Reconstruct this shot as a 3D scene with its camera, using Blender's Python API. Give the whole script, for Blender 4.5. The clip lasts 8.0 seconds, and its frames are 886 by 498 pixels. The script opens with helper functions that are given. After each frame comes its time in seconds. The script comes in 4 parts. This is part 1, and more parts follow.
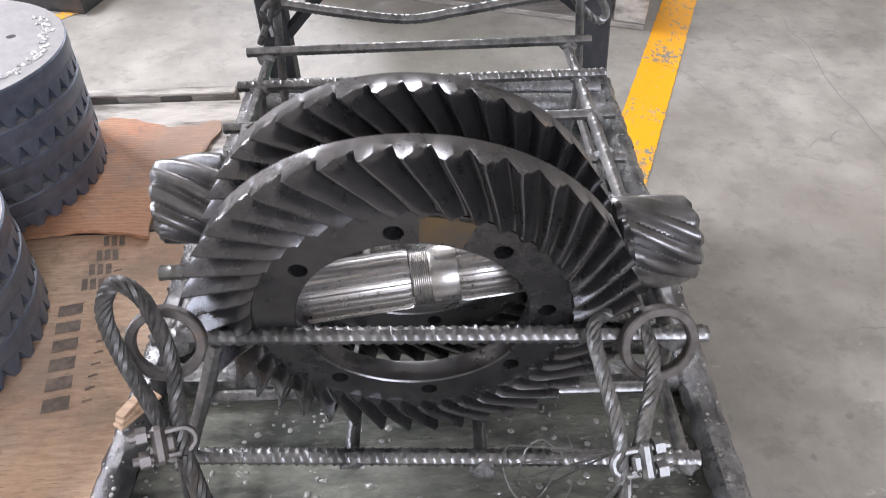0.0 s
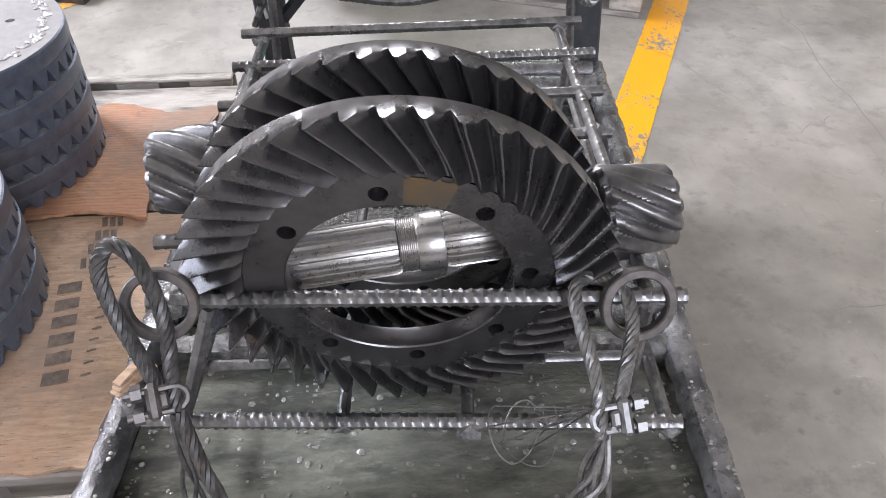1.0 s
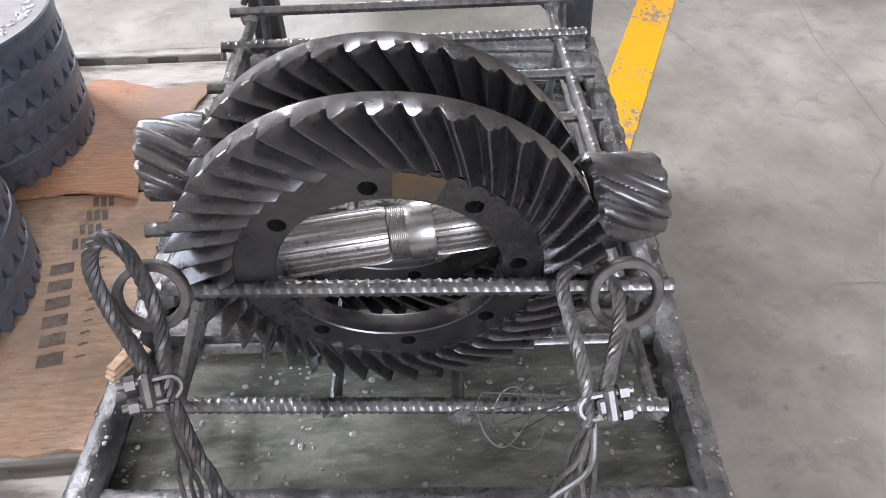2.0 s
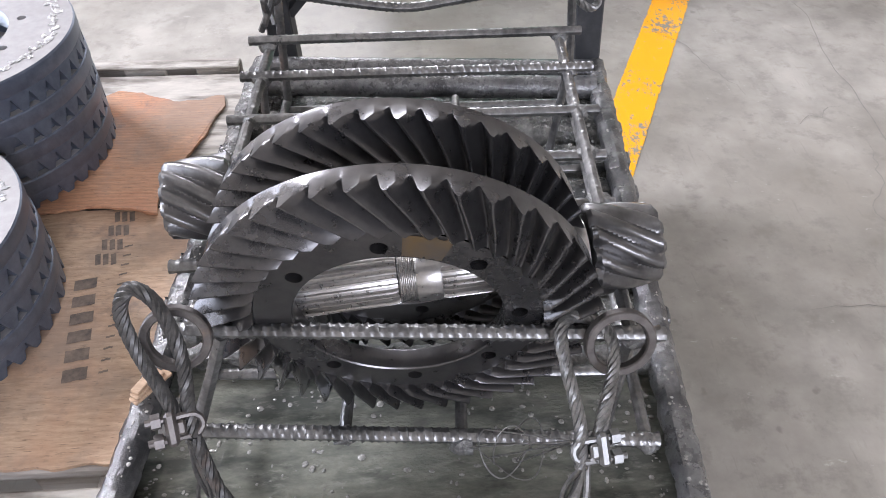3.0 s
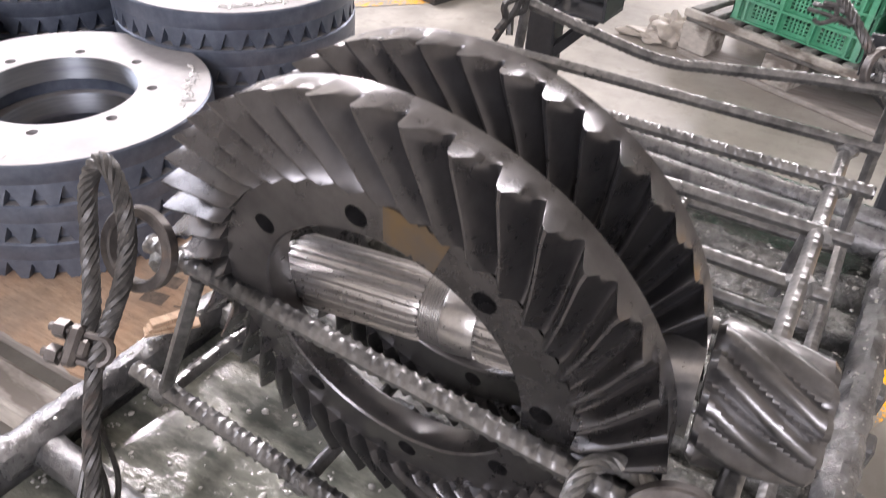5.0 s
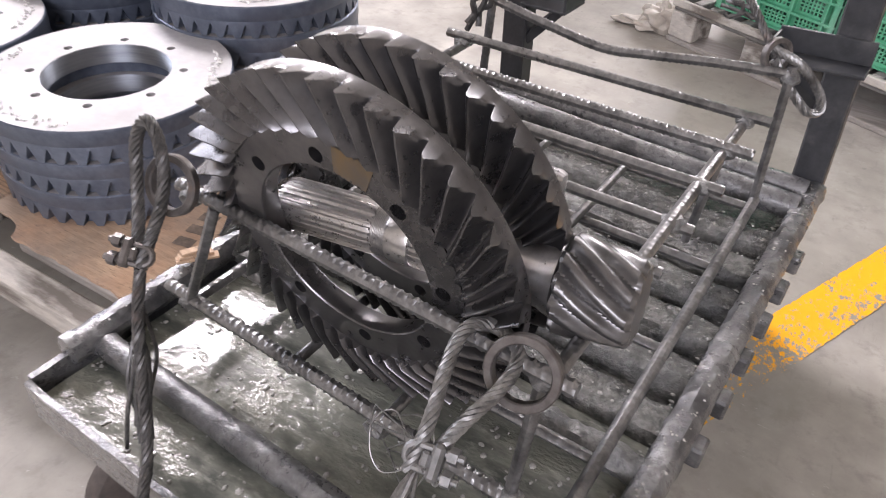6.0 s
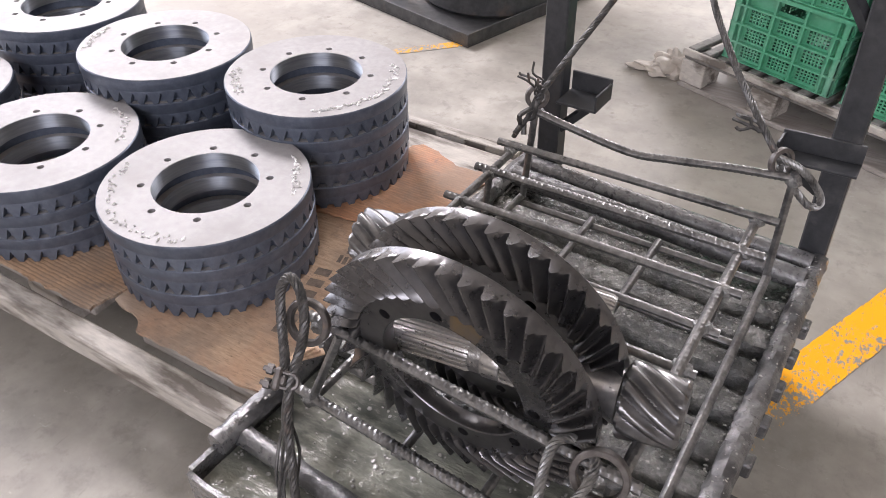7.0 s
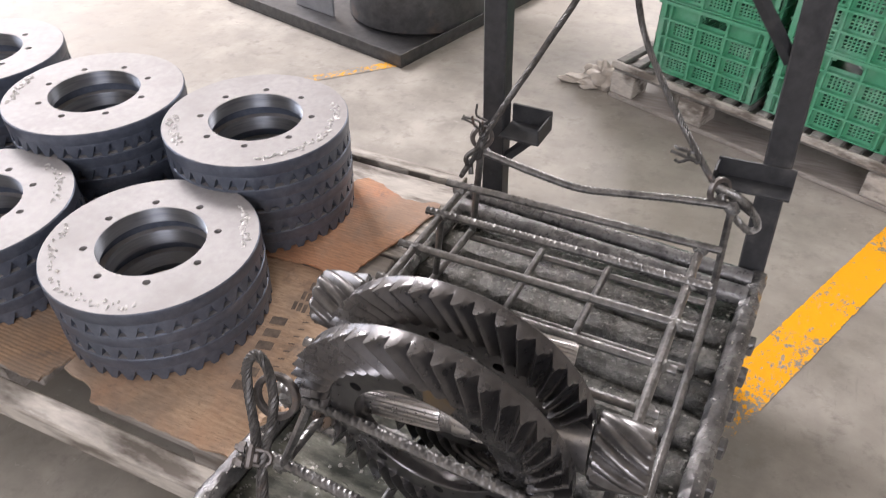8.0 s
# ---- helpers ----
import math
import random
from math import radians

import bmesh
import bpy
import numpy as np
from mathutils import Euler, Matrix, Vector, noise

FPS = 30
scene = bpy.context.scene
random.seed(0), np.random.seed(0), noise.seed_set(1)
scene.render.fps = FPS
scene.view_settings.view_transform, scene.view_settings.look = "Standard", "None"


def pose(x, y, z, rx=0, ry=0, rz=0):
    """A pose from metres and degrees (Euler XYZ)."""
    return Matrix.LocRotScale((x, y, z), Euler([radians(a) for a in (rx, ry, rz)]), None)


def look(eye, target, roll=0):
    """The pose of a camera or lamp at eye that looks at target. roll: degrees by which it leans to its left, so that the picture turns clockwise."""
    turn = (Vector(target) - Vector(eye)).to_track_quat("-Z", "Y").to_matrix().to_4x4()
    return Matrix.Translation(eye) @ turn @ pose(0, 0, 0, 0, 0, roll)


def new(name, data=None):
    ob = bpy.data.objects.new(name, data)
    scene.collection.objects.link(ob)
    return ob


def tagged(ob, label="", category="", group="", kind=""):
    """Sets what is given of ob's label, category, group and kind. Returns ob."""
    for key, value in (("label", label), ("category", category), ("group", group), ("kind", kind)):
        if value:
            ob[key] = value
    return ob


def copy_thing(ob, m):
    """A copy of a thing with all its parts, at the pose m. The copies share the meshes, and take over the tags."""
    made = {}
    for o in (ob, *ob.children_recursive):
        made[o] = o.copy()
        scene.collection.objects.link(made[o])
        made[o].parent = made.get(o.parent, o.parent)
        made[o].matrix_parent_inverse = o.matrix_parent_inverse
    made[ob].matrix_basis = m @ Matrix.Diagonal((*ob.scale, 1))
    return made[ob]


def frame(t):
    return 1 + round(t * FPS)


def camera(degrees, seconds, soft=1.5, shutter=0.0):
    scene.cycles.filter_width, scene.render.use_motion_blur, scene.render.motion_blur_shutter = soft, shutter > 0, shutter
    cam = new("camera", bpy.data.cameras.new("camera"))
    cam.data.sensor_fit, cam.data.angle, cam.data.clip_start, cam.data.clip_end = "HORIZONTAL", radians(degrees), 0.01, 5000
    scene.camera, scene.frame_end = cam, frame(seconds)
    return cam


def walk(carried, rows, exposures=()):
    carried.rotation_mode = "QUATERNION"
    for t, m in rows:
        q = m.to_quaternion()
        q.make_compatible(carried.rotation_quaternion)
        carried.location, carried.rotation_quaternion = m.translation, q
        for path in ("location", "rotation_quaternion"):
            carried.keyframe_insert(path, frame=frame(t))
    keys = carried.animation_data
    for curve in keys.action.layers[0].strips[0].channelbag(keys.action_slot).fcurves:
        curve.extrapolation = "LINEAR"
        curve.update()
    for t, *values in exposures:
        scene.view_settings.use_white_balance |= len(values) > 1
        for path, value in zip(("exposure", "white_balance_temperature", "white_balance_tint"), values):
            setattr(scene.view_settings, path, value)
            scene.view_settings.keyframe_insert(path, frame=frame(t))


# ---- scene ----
cam = camera(61.9, 8.0, soft=0.9, shutter=0.4)
PATH = [
    (0, (-0.026, -0.387, 0.937), (0.07, 1.103, -0.393), -0.1),
    (0.5, (-0.016, -0.411, 0.911), (0.074, 1.086, -0.412), -0.3),
    (1, (-0.014, -0.419, 0.928), (0.076, 1.066, -0.408), -0.4),
    (2.5, (-0.007, -0.401, 0.977), (0.098, 0.995, -0.452), 0.1),
    (3, (-0.006, -0.395, 1.017), (0.068, 0.995, -0.419), 0.2),
    (3.5, (0.013, -0.384, 0.992), (0.001, 1.043, -0.41), 0.7),
    (4, (0.108, -0.301, 0.915), (-0.27, 1.221, -0.325), 0.9),
    (4.5, (0.164, -0.269, 0.857), (-0.51, 1.211, -0.307), 3.3),
    (5, (0.155, -0.252, 0.828), (-0.546, 1.164, -0.399), 4.6),
    (5.2, (0.166, -0.262, 0.816), (-0.519, 1.13, -0.446), 5.0),
    (6.3, (0.335, -0.429, 0.99), (-0.444, 0.914, -0.271), 2.7),
    (6.5, (0.32, -0.458, 1.046), (-0.462, 0.877, -0.221), 2.2),
    (7, (0.258, -0.47, 1.161), (-0.514, 0.862, -0.116), 0.5),
    (7.5, (0.233, -0.44, 1.161), (-0.478, 0.921, -0.121), -0.3),
    (8, (0.211, -0.443, 1.233), (-0.411, 0.959, -0.051), 0.5),
]
walk(cam, [(t, look(eye, target, roll)) for t, eye, target, roll in PATH],
     exposures=((0.0, 0.32, 5960, 12.5), (3.0, 0.36, 5900, 13), (4.5, 0.50, 6280, 16.5), (5.2, 0.54, 6400, 17), (6.5, 0.28, 6250, 16.5), (8.0, 0.05, 6480, 15)))

# ---- world and light ----
world = bpy.data.worlds.new("hall_daylight")
scene.world = world
world.use_nodes = True
wn = world.node_tree
sky = wn.nodes.new("ShaderNodeTexSky")
sky.sky_type = "NISHITA"
sky.sun_disc = False
sky.sun_elevation, sky.sun_rotation = radians(48), radians(-35)
wn.links.new(sky.outputs[0], wn.nodes["Background"].inputs[0])
wn.nodes["Background"].inputs[1].default_value = 0.1


def opening_lamp(name, eye, target, wide, high, watts, tint):
    """An area lamp for daylight, in an unseen opening assumed for the hall."""
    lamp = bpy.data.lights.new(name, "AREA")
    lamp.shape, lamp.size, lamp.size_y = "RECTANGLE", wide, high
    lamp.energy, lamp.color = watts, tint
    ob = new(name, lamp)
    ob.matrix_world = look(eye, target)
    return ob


# No opening is seen: roof, west and north ones follow inferred daylight.
opening_lamp("rooflight_daylight", (-6.0, 4.3, 6.15), (-6.0, 4.3, 0.0), 2.2, 2.6, 1050, (1.0, 0.95, 0.94))
opening_lamp("west_window_daylight", (-8.9, 2.2, 3.4), (0.0, 1.0, 0.4), 9.0, 3.6, 540, (0.95, 0.95, 1.0))
opening_lamp("north_window_daylight", (0.3, 9.4, 3.9), (0.3, 0.0, 0.6), 3.6, 2.6, 400, (1.0, 0.95, 0.93))
# South lamp added as fill for near sides; no such window is known.
opening_lamp("south_fill_lamp", (2.6, -6.9, 3.7), (0.0, 0.5, 0.4), 4.4, 2.4, 340, (0.98, 0.96, 1.0))


# ---- materials ----
def material(name):
    m = bpy.data.materials.new(name)
    m.use_nodes = True
    nt = m.node_tree
    return m, nt, nt.nodes["Principled BSDF"]


def coords(nt, scale=1.0, stretch=(1, 1, 1)):
    geo = nt.nodes.new("ShaderNodeNewGeometry")
    mapping = nt.nodes.new("ShaderNodeMapping")
    mapping.inputs["Scale"].default_value = [scale * k for k in stretch]
    nt.links.new(geo.outputs["Position"], mapping.inputs[0])
    return mapping.outputs[0]


def noise_node(nt, where, scale, detail=4.0, rough=0.6):
    n = nt.nodes.new("ShaderNodeTexNoise")
    n.inputs["Scale"].default_value, n.inputs["Detail"].default_value = scale, detail
    n.inputs["Roughness"].default_value = rough
    nt.links.new(where, n.inputs["Vector"])
    return n.outputs[0]


def ramp(nt, src, stops):
    r = nt.nodes.new("ShaderNodeValToRGB")
    while len(r.color_ramp.elements) < len(stops):
        r.color_ramp.elements.new(0.5)
    for e, (p, c) in zip(r.color_ramp.elements, stops):
        e.position = p
        e.color = (c, c, c, 1) if isinstance(c, (int, float)) else (*c, 1)
    nt.links.new(src, r.inputs[0])
    return r.outputs[0]


def mixed(nt, fac, a, b, how="MIX"):
    m = nt.nodes.new("ShaderNodeMix")
    m.data_type, m.blend_type = "RGBA", how
    for sock, v in ((m.inputs[0], fac), (m.inputs[6], a), (m.inputs[7], b)):
        if isinstance(v, (int, float)):
            sock.default_value = v
        elif isinstance(v, tuple):
            sock.default_value = (*v, 1)
        else:
            nt.links.new(v, sock)
    return m.outputs[2]


def bump(nt, bsdf, src, strength, distance):
    b = nt.nodes.new("ShaderNodeBump")
    b.inputs["Strength"].default_value, b.inputs["Distance"].default_value = strength, distance
    nt.links.new(src, b.inputs["Height"])
    nt.links.new(b.outputs[0], bsdf.inputs["Normal"])
    nt.links.new(b.outputs[0], bsdf.inputs["Coat Normal"])


def surface(name, dark, light, scale, rough=(0.4, 0.6), metal=0.0, relief=0.3, depth=0.001, stain=None, stain_scale=4.0,
            stain_range=(0.55, 0.7), stretch=(1, 1, 1), per_object=0.0, coat=0.0):
    """Two-scale grain: fine colour noise, broad stains, roughness and relief that follow it."""
    m, nt, b = material(name)
    where = coords(nt, 1.0, stretch)
    fine, broad = noise_node(nt, where, scale, 6.0, 0.65), noise_node(nt, where, stain_scale, 5.0, 0.6)
    colour = mixed(nt, ramp(nt, fine, ((0.3, 0.0), (0.72, 1.0))), dark, light)
    if stain:
        colour = mixed(nt, ramp(nt, broad, ((stain_range[0], 0.0), (stain_range[1], 1.0))), colour, stain)
    if per_object:
        info = nt.nodes.new("ShaderNodeObjectInfo")
        tone = ramp(nt, info.outputs["Random"], ((0.0, 1.0 - per_object), (1.0, 1.0)))
        colour = mixed(nt, 1.0, colour, tone, "MULTIPLY")
    nt.links.new(colour, b.inputs["Base Color"])
    both = mixed(nt, 0.5, fine, broad)
    nt.links.new(ramp(nt, both, ((0.3, rough[0]), (0.7, rough[1]))), b.inputs["Roughness"])
    b.inputs["Metallic"].default_value = metal
    b.inputs["Coat Weight"].default_value = coat
    b.inputs["Coat Roughness"].default_value = 0.12
    bump(nt, b, fine, relief, depth)
    return m


GEAR = surface("oiled_dark_gear_steel", (0.088, 0.086, 0.089), (0.140, 0.137, 0.140), 70, (0.24, 0.33), 0.85, 0.04, 0.0003,
               (0.165, 0.16, 0.16), 9, (0.5, 0.8), coat=0.25)
PINION = surface("oiled_ground_steel", (0.13, 0.128, 0.128), (0.22, 0.215, 0.215), 70, (0.26, 0.4), 0.8, 0.1, 0.0005,
                 (0.065, 0.063, 0.06), 12, (0.5, 0.75), coat=0.3)
SHAFT = surface("bright_machined_steel", (0.42, 0.41, 0.40), (0.58, 0.565, 0.55), 160, (0.24, 0.36), 0.9, 0.06, 0.0002)
RUST = surface("ochre_paint_smear", (0.11, 0.10, 0.09), (0.19, 0.125, 0.055), 28, (0.3, 0.5), 0.5, 0.2, 0.0005)
REBAR = surface("oily_rebar_steel", (0.13, 0.13, 0.13), (0.29, 0.285, 0.28), 90, (0.24, 0.45), 0.7, 0.5, 0.0008,
                (0.06, 0.06, 0.06), 14, (0.48, 0.68), coat=0.55)
WELD = surface("grease_covered_weld", (0.10, 0.10, 0.10), (0.30, 0.30, 0.29), 130, (0.25, 0.5), 0.5, 0.9, 0.003)
PIPE = surface("greasy_grey_pipe", (0.09, 0.09, 0.092), (0.22, 0.22, 0.22), 70, (0.16, 0.45), 0.4, 0.9, 0.003,
               (0.045, 0.045, 0.048), 11, (0.5, 0.65), coat=0.85)
SLUDGE = surface("oil_soaked_sludge", (0.06, 0.062, 0.056), (0.23, 0.228, 0.21), 70, (0.08, 0.4), 0.15, 1.0, 0.006,
                 (0.04, 0.042, 0.041), 14, (0.45, 0.62), coat=0.7)
# The pale tone carries wet glints as well as scum.
GLINT_SCUM = surface("scum_with_pale_glints", (0.18, 0.18, 0.165), (0.50, 0.49, 0.46), 200, (0.05, 0.2), 0.1, 0.4, 0.001, coat=0.8)
POST = surface("black_painted_steel", (0.03, 0.032, 0.036), (0.065, 0.067, 0.071), 40, (0.35, 0.55), 0.2, 0.3, 0.0008,
               (0.12, 0.118, 0.115), 12, (0.58, 0.78))
ROPE = surface("galvanised_wire_rope", (0.16, 0.16, 0.155), (0.36, 0.355, 0.345), 150, (0.3, 0.5), 0.7, 0.3, 0.0005,
               (0.09, 0.085, 0.08), 20, (0.5, 0.7))
OLD_ROPE = surface("dirty_oily_wire_rope", (0.05, 0.05, 0.05), (0.15, 0.145, 0.14), 120, (0.3, 0.55), 0.55, 0.4, 0.0005,
                   (0.20, 0.13, 0.10), 16, (0.6, 0.8))
RING = surface("worn_brown_steel_ring", (0.08, 0.072, 0.068), (0.19, 0.175, 0.165), 70, (0.3, 0.55), 0.6, 0.3, 0.0006,
               (0.28, 0.20, 0.15), 25, (0.58, 0.75))
ZINC = surface("zinc_plated_clip", (0.16, 0.16, 0.158), (0.30, 0.30, 0.295), 90, (0.3, 0.5), 0.7, 0.2, 0.0004)
DRUM_TOP = surface("machined_ring_face", (0.31, 0.30, 0.30), (0.41, 0.40, 0.40), 60, (0.5, 0.7), 0.1, 0.12, 0.0005,
                   (0.31, 0.295, 0.29), 7, (0.52, 0.74), per_object=0.12)
DRUM_SIDE = surface("bluish_cast_ring_side", (0.110, 0.131, 0.178), (0.184, 0.212, 0.266), 60, (0.3, 0.5), 0.5, 0.25, 0.0006,
                    (0.11, 0.128, 0.175), 8, (0.5, 0.7), per_object=0.15)
DRUM_BORE = surface("turned_ring_bore", (0.36, 0.39, 0.43), (0.48, 0.51, 0.56), 12, (0.58, 0.66), 1.0, 0.05, 0.0002,
                    (0.29, 0.31, 0.355), 5, (0.5, 0.7), stretch=(1, 1, 14))


def brushed_round(m, amount):
    """Turning grooves round the object's own z: gloss stretched across them."""
    nt = m.node_tree
    tangent = nt.nodes.new("ShaderNodeTangent")
    tangent.direction_type, tangent.axis = "RADIAL", "Z"
    b = nt.nodes["Principled BSDF"]
    nt.links.new(tangent.outputs[0], b.inputs["Tangent"])
    b.inputs["Anisotropic"].default_value, b.inputs["Anisotropic Rotation"].default_value = amount, 0.25


brushed_round(DRUM_BORE, 0.96)
WOOD = surface("grey_pallet_timber", (0.30, 0.27, 0.24), (0.50, 0.46, 0.42), 25, (0.6, 0.8), 0.0, 0.5, 0.001,
               (0.20, 0.18, 0.16), 6, (0.5, 0.7), stretch=(0.4, 3, 3), per_object=0.2)
DARK_SLAT = surface("dirty_grey_slat", (0.12, 0.115, 0.11), (0.24, 0.23, 0.215), 40, (0.5, 0.8), 0.1, 0.4, 0.001, (0.34, 0.32, 0.30), 15, (0.55, 0.7))
PALE_EDGE = surface("dusty_white_pallet_beam", (0.38, 0.355, 0.32), (0.58, 0.545, 0.49), 40, (0.5, 0.8), 0.0, 0.5, 0.0015,
                    (0.15, 0.13, 0.11), 11, (0.46, 0.62), stretch=(0.5, 2, 2))
PLASTIC = surface("green_crate_plastic", (0.058, 0.30, 0.165), (0.125, 0.41, 0.25), 30, (0.35, 0.5), 0.0, 0.1, 0.0004,
                  (0.24, 0.42, 0.33), 6, (0.5, 0.8))
DARK_TRAY = surface("dark_steel_tray", (0.05, 0.05, 0.052), (0.11, 0.11, 0.112), 30, (0.4, 0.6), 0.3, 0.2, 0.0006,
                    (0.16, 0.13, 0.11), 7, (0.6, 0.75))
SILVER = surface("silver_lit_grey", (0.34, 0.35, 0.37), (0.48, 0.49, 0.51), 20, (0.3, 0.5), 0.5, 0.1, 0.0005)
BAG = surface("crumpled_dusty_film", (0.42, 0.38, 0.33), (0.62, 0.57, 0.51), 30, (0.3, 0.55), 0.0, 0.6, 0.002)
TYRE = surface("brown_caster_tyre", (0.05, 0.042, 0.038), (0.11, 0.09, 0.08), 60, (0.6, 0.8), 0.0, 0.4, 0.001)
INK = surface("faded_stencil_ink", (0.09, 0.072, 0.06), (0.26, 0.20, 0.155), 70, (0.6, 0.8), 0.0, 0.1, 0.0003)
FILM = surface("peeled_pale_film", (0.62, 0.615, 0.61), (0.84, 0.83, 0.82), 160, (0.12, 0.4), 0.1, 0.9, 0.003, coat=0.4)
PLASTER = surface("hall_wall_paint", (0.52, 0.49, 0.45), (0.62, 0.59, 0.54), 8, (0.7, 0.9), 0.0, 0.2, 0.002,
                  (0.42, 0.41, 0.39), 0.8, (0.5, 0.75))


def plywood(name, dark, light, blush, stripe):
    """Sheet wood: long grain with dark pores, fine saw stripes, blushes of red, greasy grime and scuffs."""
    m, nt, b = material(name)
    where = coords(nt)
    grain = noise_node(nt, coords(nt, 1.0, (1.2, 7, 1)), 22, 7.0, 0.7)
    pores = noise_node(nt, coords(nt, 1.0, (1.0, 9, 1)), 60, 3.0, 0.6)
    broad, fine = noise_node(nt, where, 5.5, 5.0, 0.6), noise_node(nt, where, 90, 4.0, 0.6)
    c = mixed(nt, ramp(nt, grain, ((0.32, 0.0), (0.66, 1.0))), dark, light)
    c = mixed(nt, ramp(nt, broad, ((0.46, 0.0), (0.68, 0.75))), c, blush)
    c = mixed(nt, ramp(nt, pores, ((0.60, 0.0), (0.70, 0.75))), c, (0.16, 0.105, 0.07))
    c = mixed(nt, ramp(nt, fine, ((0.62, 0.0), (0.76, 0.6))), c, (0.24, 0.17, 0.12))
    height = grain
    if stripe:
        wave = nt.nodes.new("ShaderNodeTexWave")
        wave.wave_type, wave.bands_direction = "BANDS", "Y"
        wave.inputs["Scale"].default_value, wave.inputs["Distortion"].default_value = 38, 2.2
        wave.inputs["Detail"].default_value, wave.inputs["Detail Scale"].default_value = 3.0, 1.5
        nt.links.new(where, wave.inputs["Vector"])
        c = mixed(nt, ramp(nt, wave.outputs["Fac"], ((0.10, stripe), (0.45, 0.0))), c, (0.24, 0.155, 0.095))
        height = mixed(nt, 0.5, grain, wave.outputs["Fac"])
    grime, smudge = noise_node(nt, where, 3.1, 8.0, 0.7), noise_node(nt, where, 11.0, 6.0, 0.7)
    c = mixed(nt, ramp(nt, grime, ((0.46, 0.0), (0.60, 0.6))), c, (0.25, 0.205, 0.17))
    c = mixed(nt, ramp(nt, smudge, ((0.57, 0.0), (0.68, 0.6))), c, (0.13, 0.112, 0.10))
    nt.links.new(c, b.inputs["Base Color"])
    nt.links.new(ramp(nt, smudge, ((0.45, 0.75), (0.65, 0.45))), b.inputs["Roughness"])
    bump(nt, b, height, 0.45, 0.001)
    return m


def oil_bath():
    m, nt, b = material("greenish_oil_film")
    where = coords(nt)
    broad, fine = noise_node(nt, coords(nt, 1.0, (0.6, 1.5, 1)), 14, 6.0, 0.65), noise_node(nt, coords(nt, 1.0, (0.5, 1.5, 1)), 60, 5.0, 0.7)
    drops = nt.nodes.new("ShaderNodeTexVoronoi")
    drops.inputs["Scale"].default_value = 46
    nt.links.new(where, drops.inputs["Vector"])
    c = mixed(nt, ramp(nt, broad, ((0.38, 0.0), (0.62, 1.0))), (0.070, 0.075, 0.066), (0.235, 0.24, 0.20))
    c = mixed(nt, ramp(nt, fine, ((0.56, 0.0), (0.72, 0.6))), c, (0.33, 0.33, 0.29))
    nt.links.new(c, b.inputs["Base Color"])
    nt.links.new(ramp(nt, broad, ((0.35, 0.06), (0.65, 0.2))), b.inputs["Roughness"])
    b.inputs["Coat Weight"].default_value = 0.1
    b.inputs["Specular IOR Level"].default_value = 0.42
    ripple = noise_node(nt, coords(nt, 1.0, (1, 1.7, 1)), 130, 3.0, 0.5)
    foam = ramp(nt, broad, ((0.51, 0.06), (0.58, 1.0)))
    swell = noise_node(nt, where, 48, 2.0, 0.5)
    ripple = mixed(nt, 0.5, ripple, swell)
    height = mixed(nt, 0.3, ramp(nt, ripple, ((0.36, 0.0), (0.66, 1.0))), ramp(nt, drops.outputs["Distance"], ((0.0, 1.0), (0.3, 0.0))))
    bump(nt, b, mixed(nt, 1.0, height, foam, "MULTIPLY"), 0.42, 0.004)
    return m


def concrete_colour(nt):
    where = coords(nt)
    broad, mid, fine = (noise_node(nt, where, k, 6.0, 0.62) for k in (1.1, 6.0, 70.0))
    c = mixed(nt, ramp(nt, mid, ((0.34, 0.0), (0.66, 1.0))), (0.265, 0.249, 0.220), (0.425, 0.40, 0.358))
    c = mixed(nt, ramp(nt, broad, ((0.42, 0.0), (0.68, 0.85))), c, (0.245, 0.222, 0.187))
    blotch = noise_node(nt, where, 17.0, 7.0, 0.7)
    c = mixed(nt, ramp(nt, blotch, ((0.52, 0.0), (0.66, 0.55))), c, (0.21, 0.196, 0.17))
    c = mixed(nt, ramp(nt, fine, ((0.66, 0.0), (0.78, 0.5))), c, (0.60, 0.58, 0.54))
    specks = noise_node(nt, where, 26.0, 2.0, 0.4)
    c = mixed(nt, ramp(nt, specks, ((0.73, 0.0), (0.79, 0.5))), c, (0.16, 0.147, 0.13))
    scuffs = noise_node(nt, coords(nt, 1.0, (14, 1.6, 1)), 7.0, 4.0, 0.7)
    c = mixed(nt, ramp(nt, scuffs, ((0.60, 0.0), (0.74, 0.4))), c, (0.20, 0.185, 0.165))
    chalk = noise_node(nt, coords(nt, 1.0, (2.5, 5, 1)), 5.5, 7.0, 0.75)
    c = mixed(nt, ramp(nt, chalk, ((0.64, 0.0), (0.72, 0.6))), c, (0.62, 0.60, 0.56))
    return c, mid, fine


def concrete():
    m, nt, b = material("scuffed_sealed_concrete")
    c, mid, fine = concrete_colour(nt)
    nt.links.new(c, b.inputs["Base Color"])
    nt.links.new(ramp(nt, mid, ((0.3, 0.44), (0.7, 0.62))), b.inputs["Roughness"])
    b.inputs["Specular IOR Level"].default_value = 0.5
    bump(nt, b, fine, 0.12, 0.001)
    return m


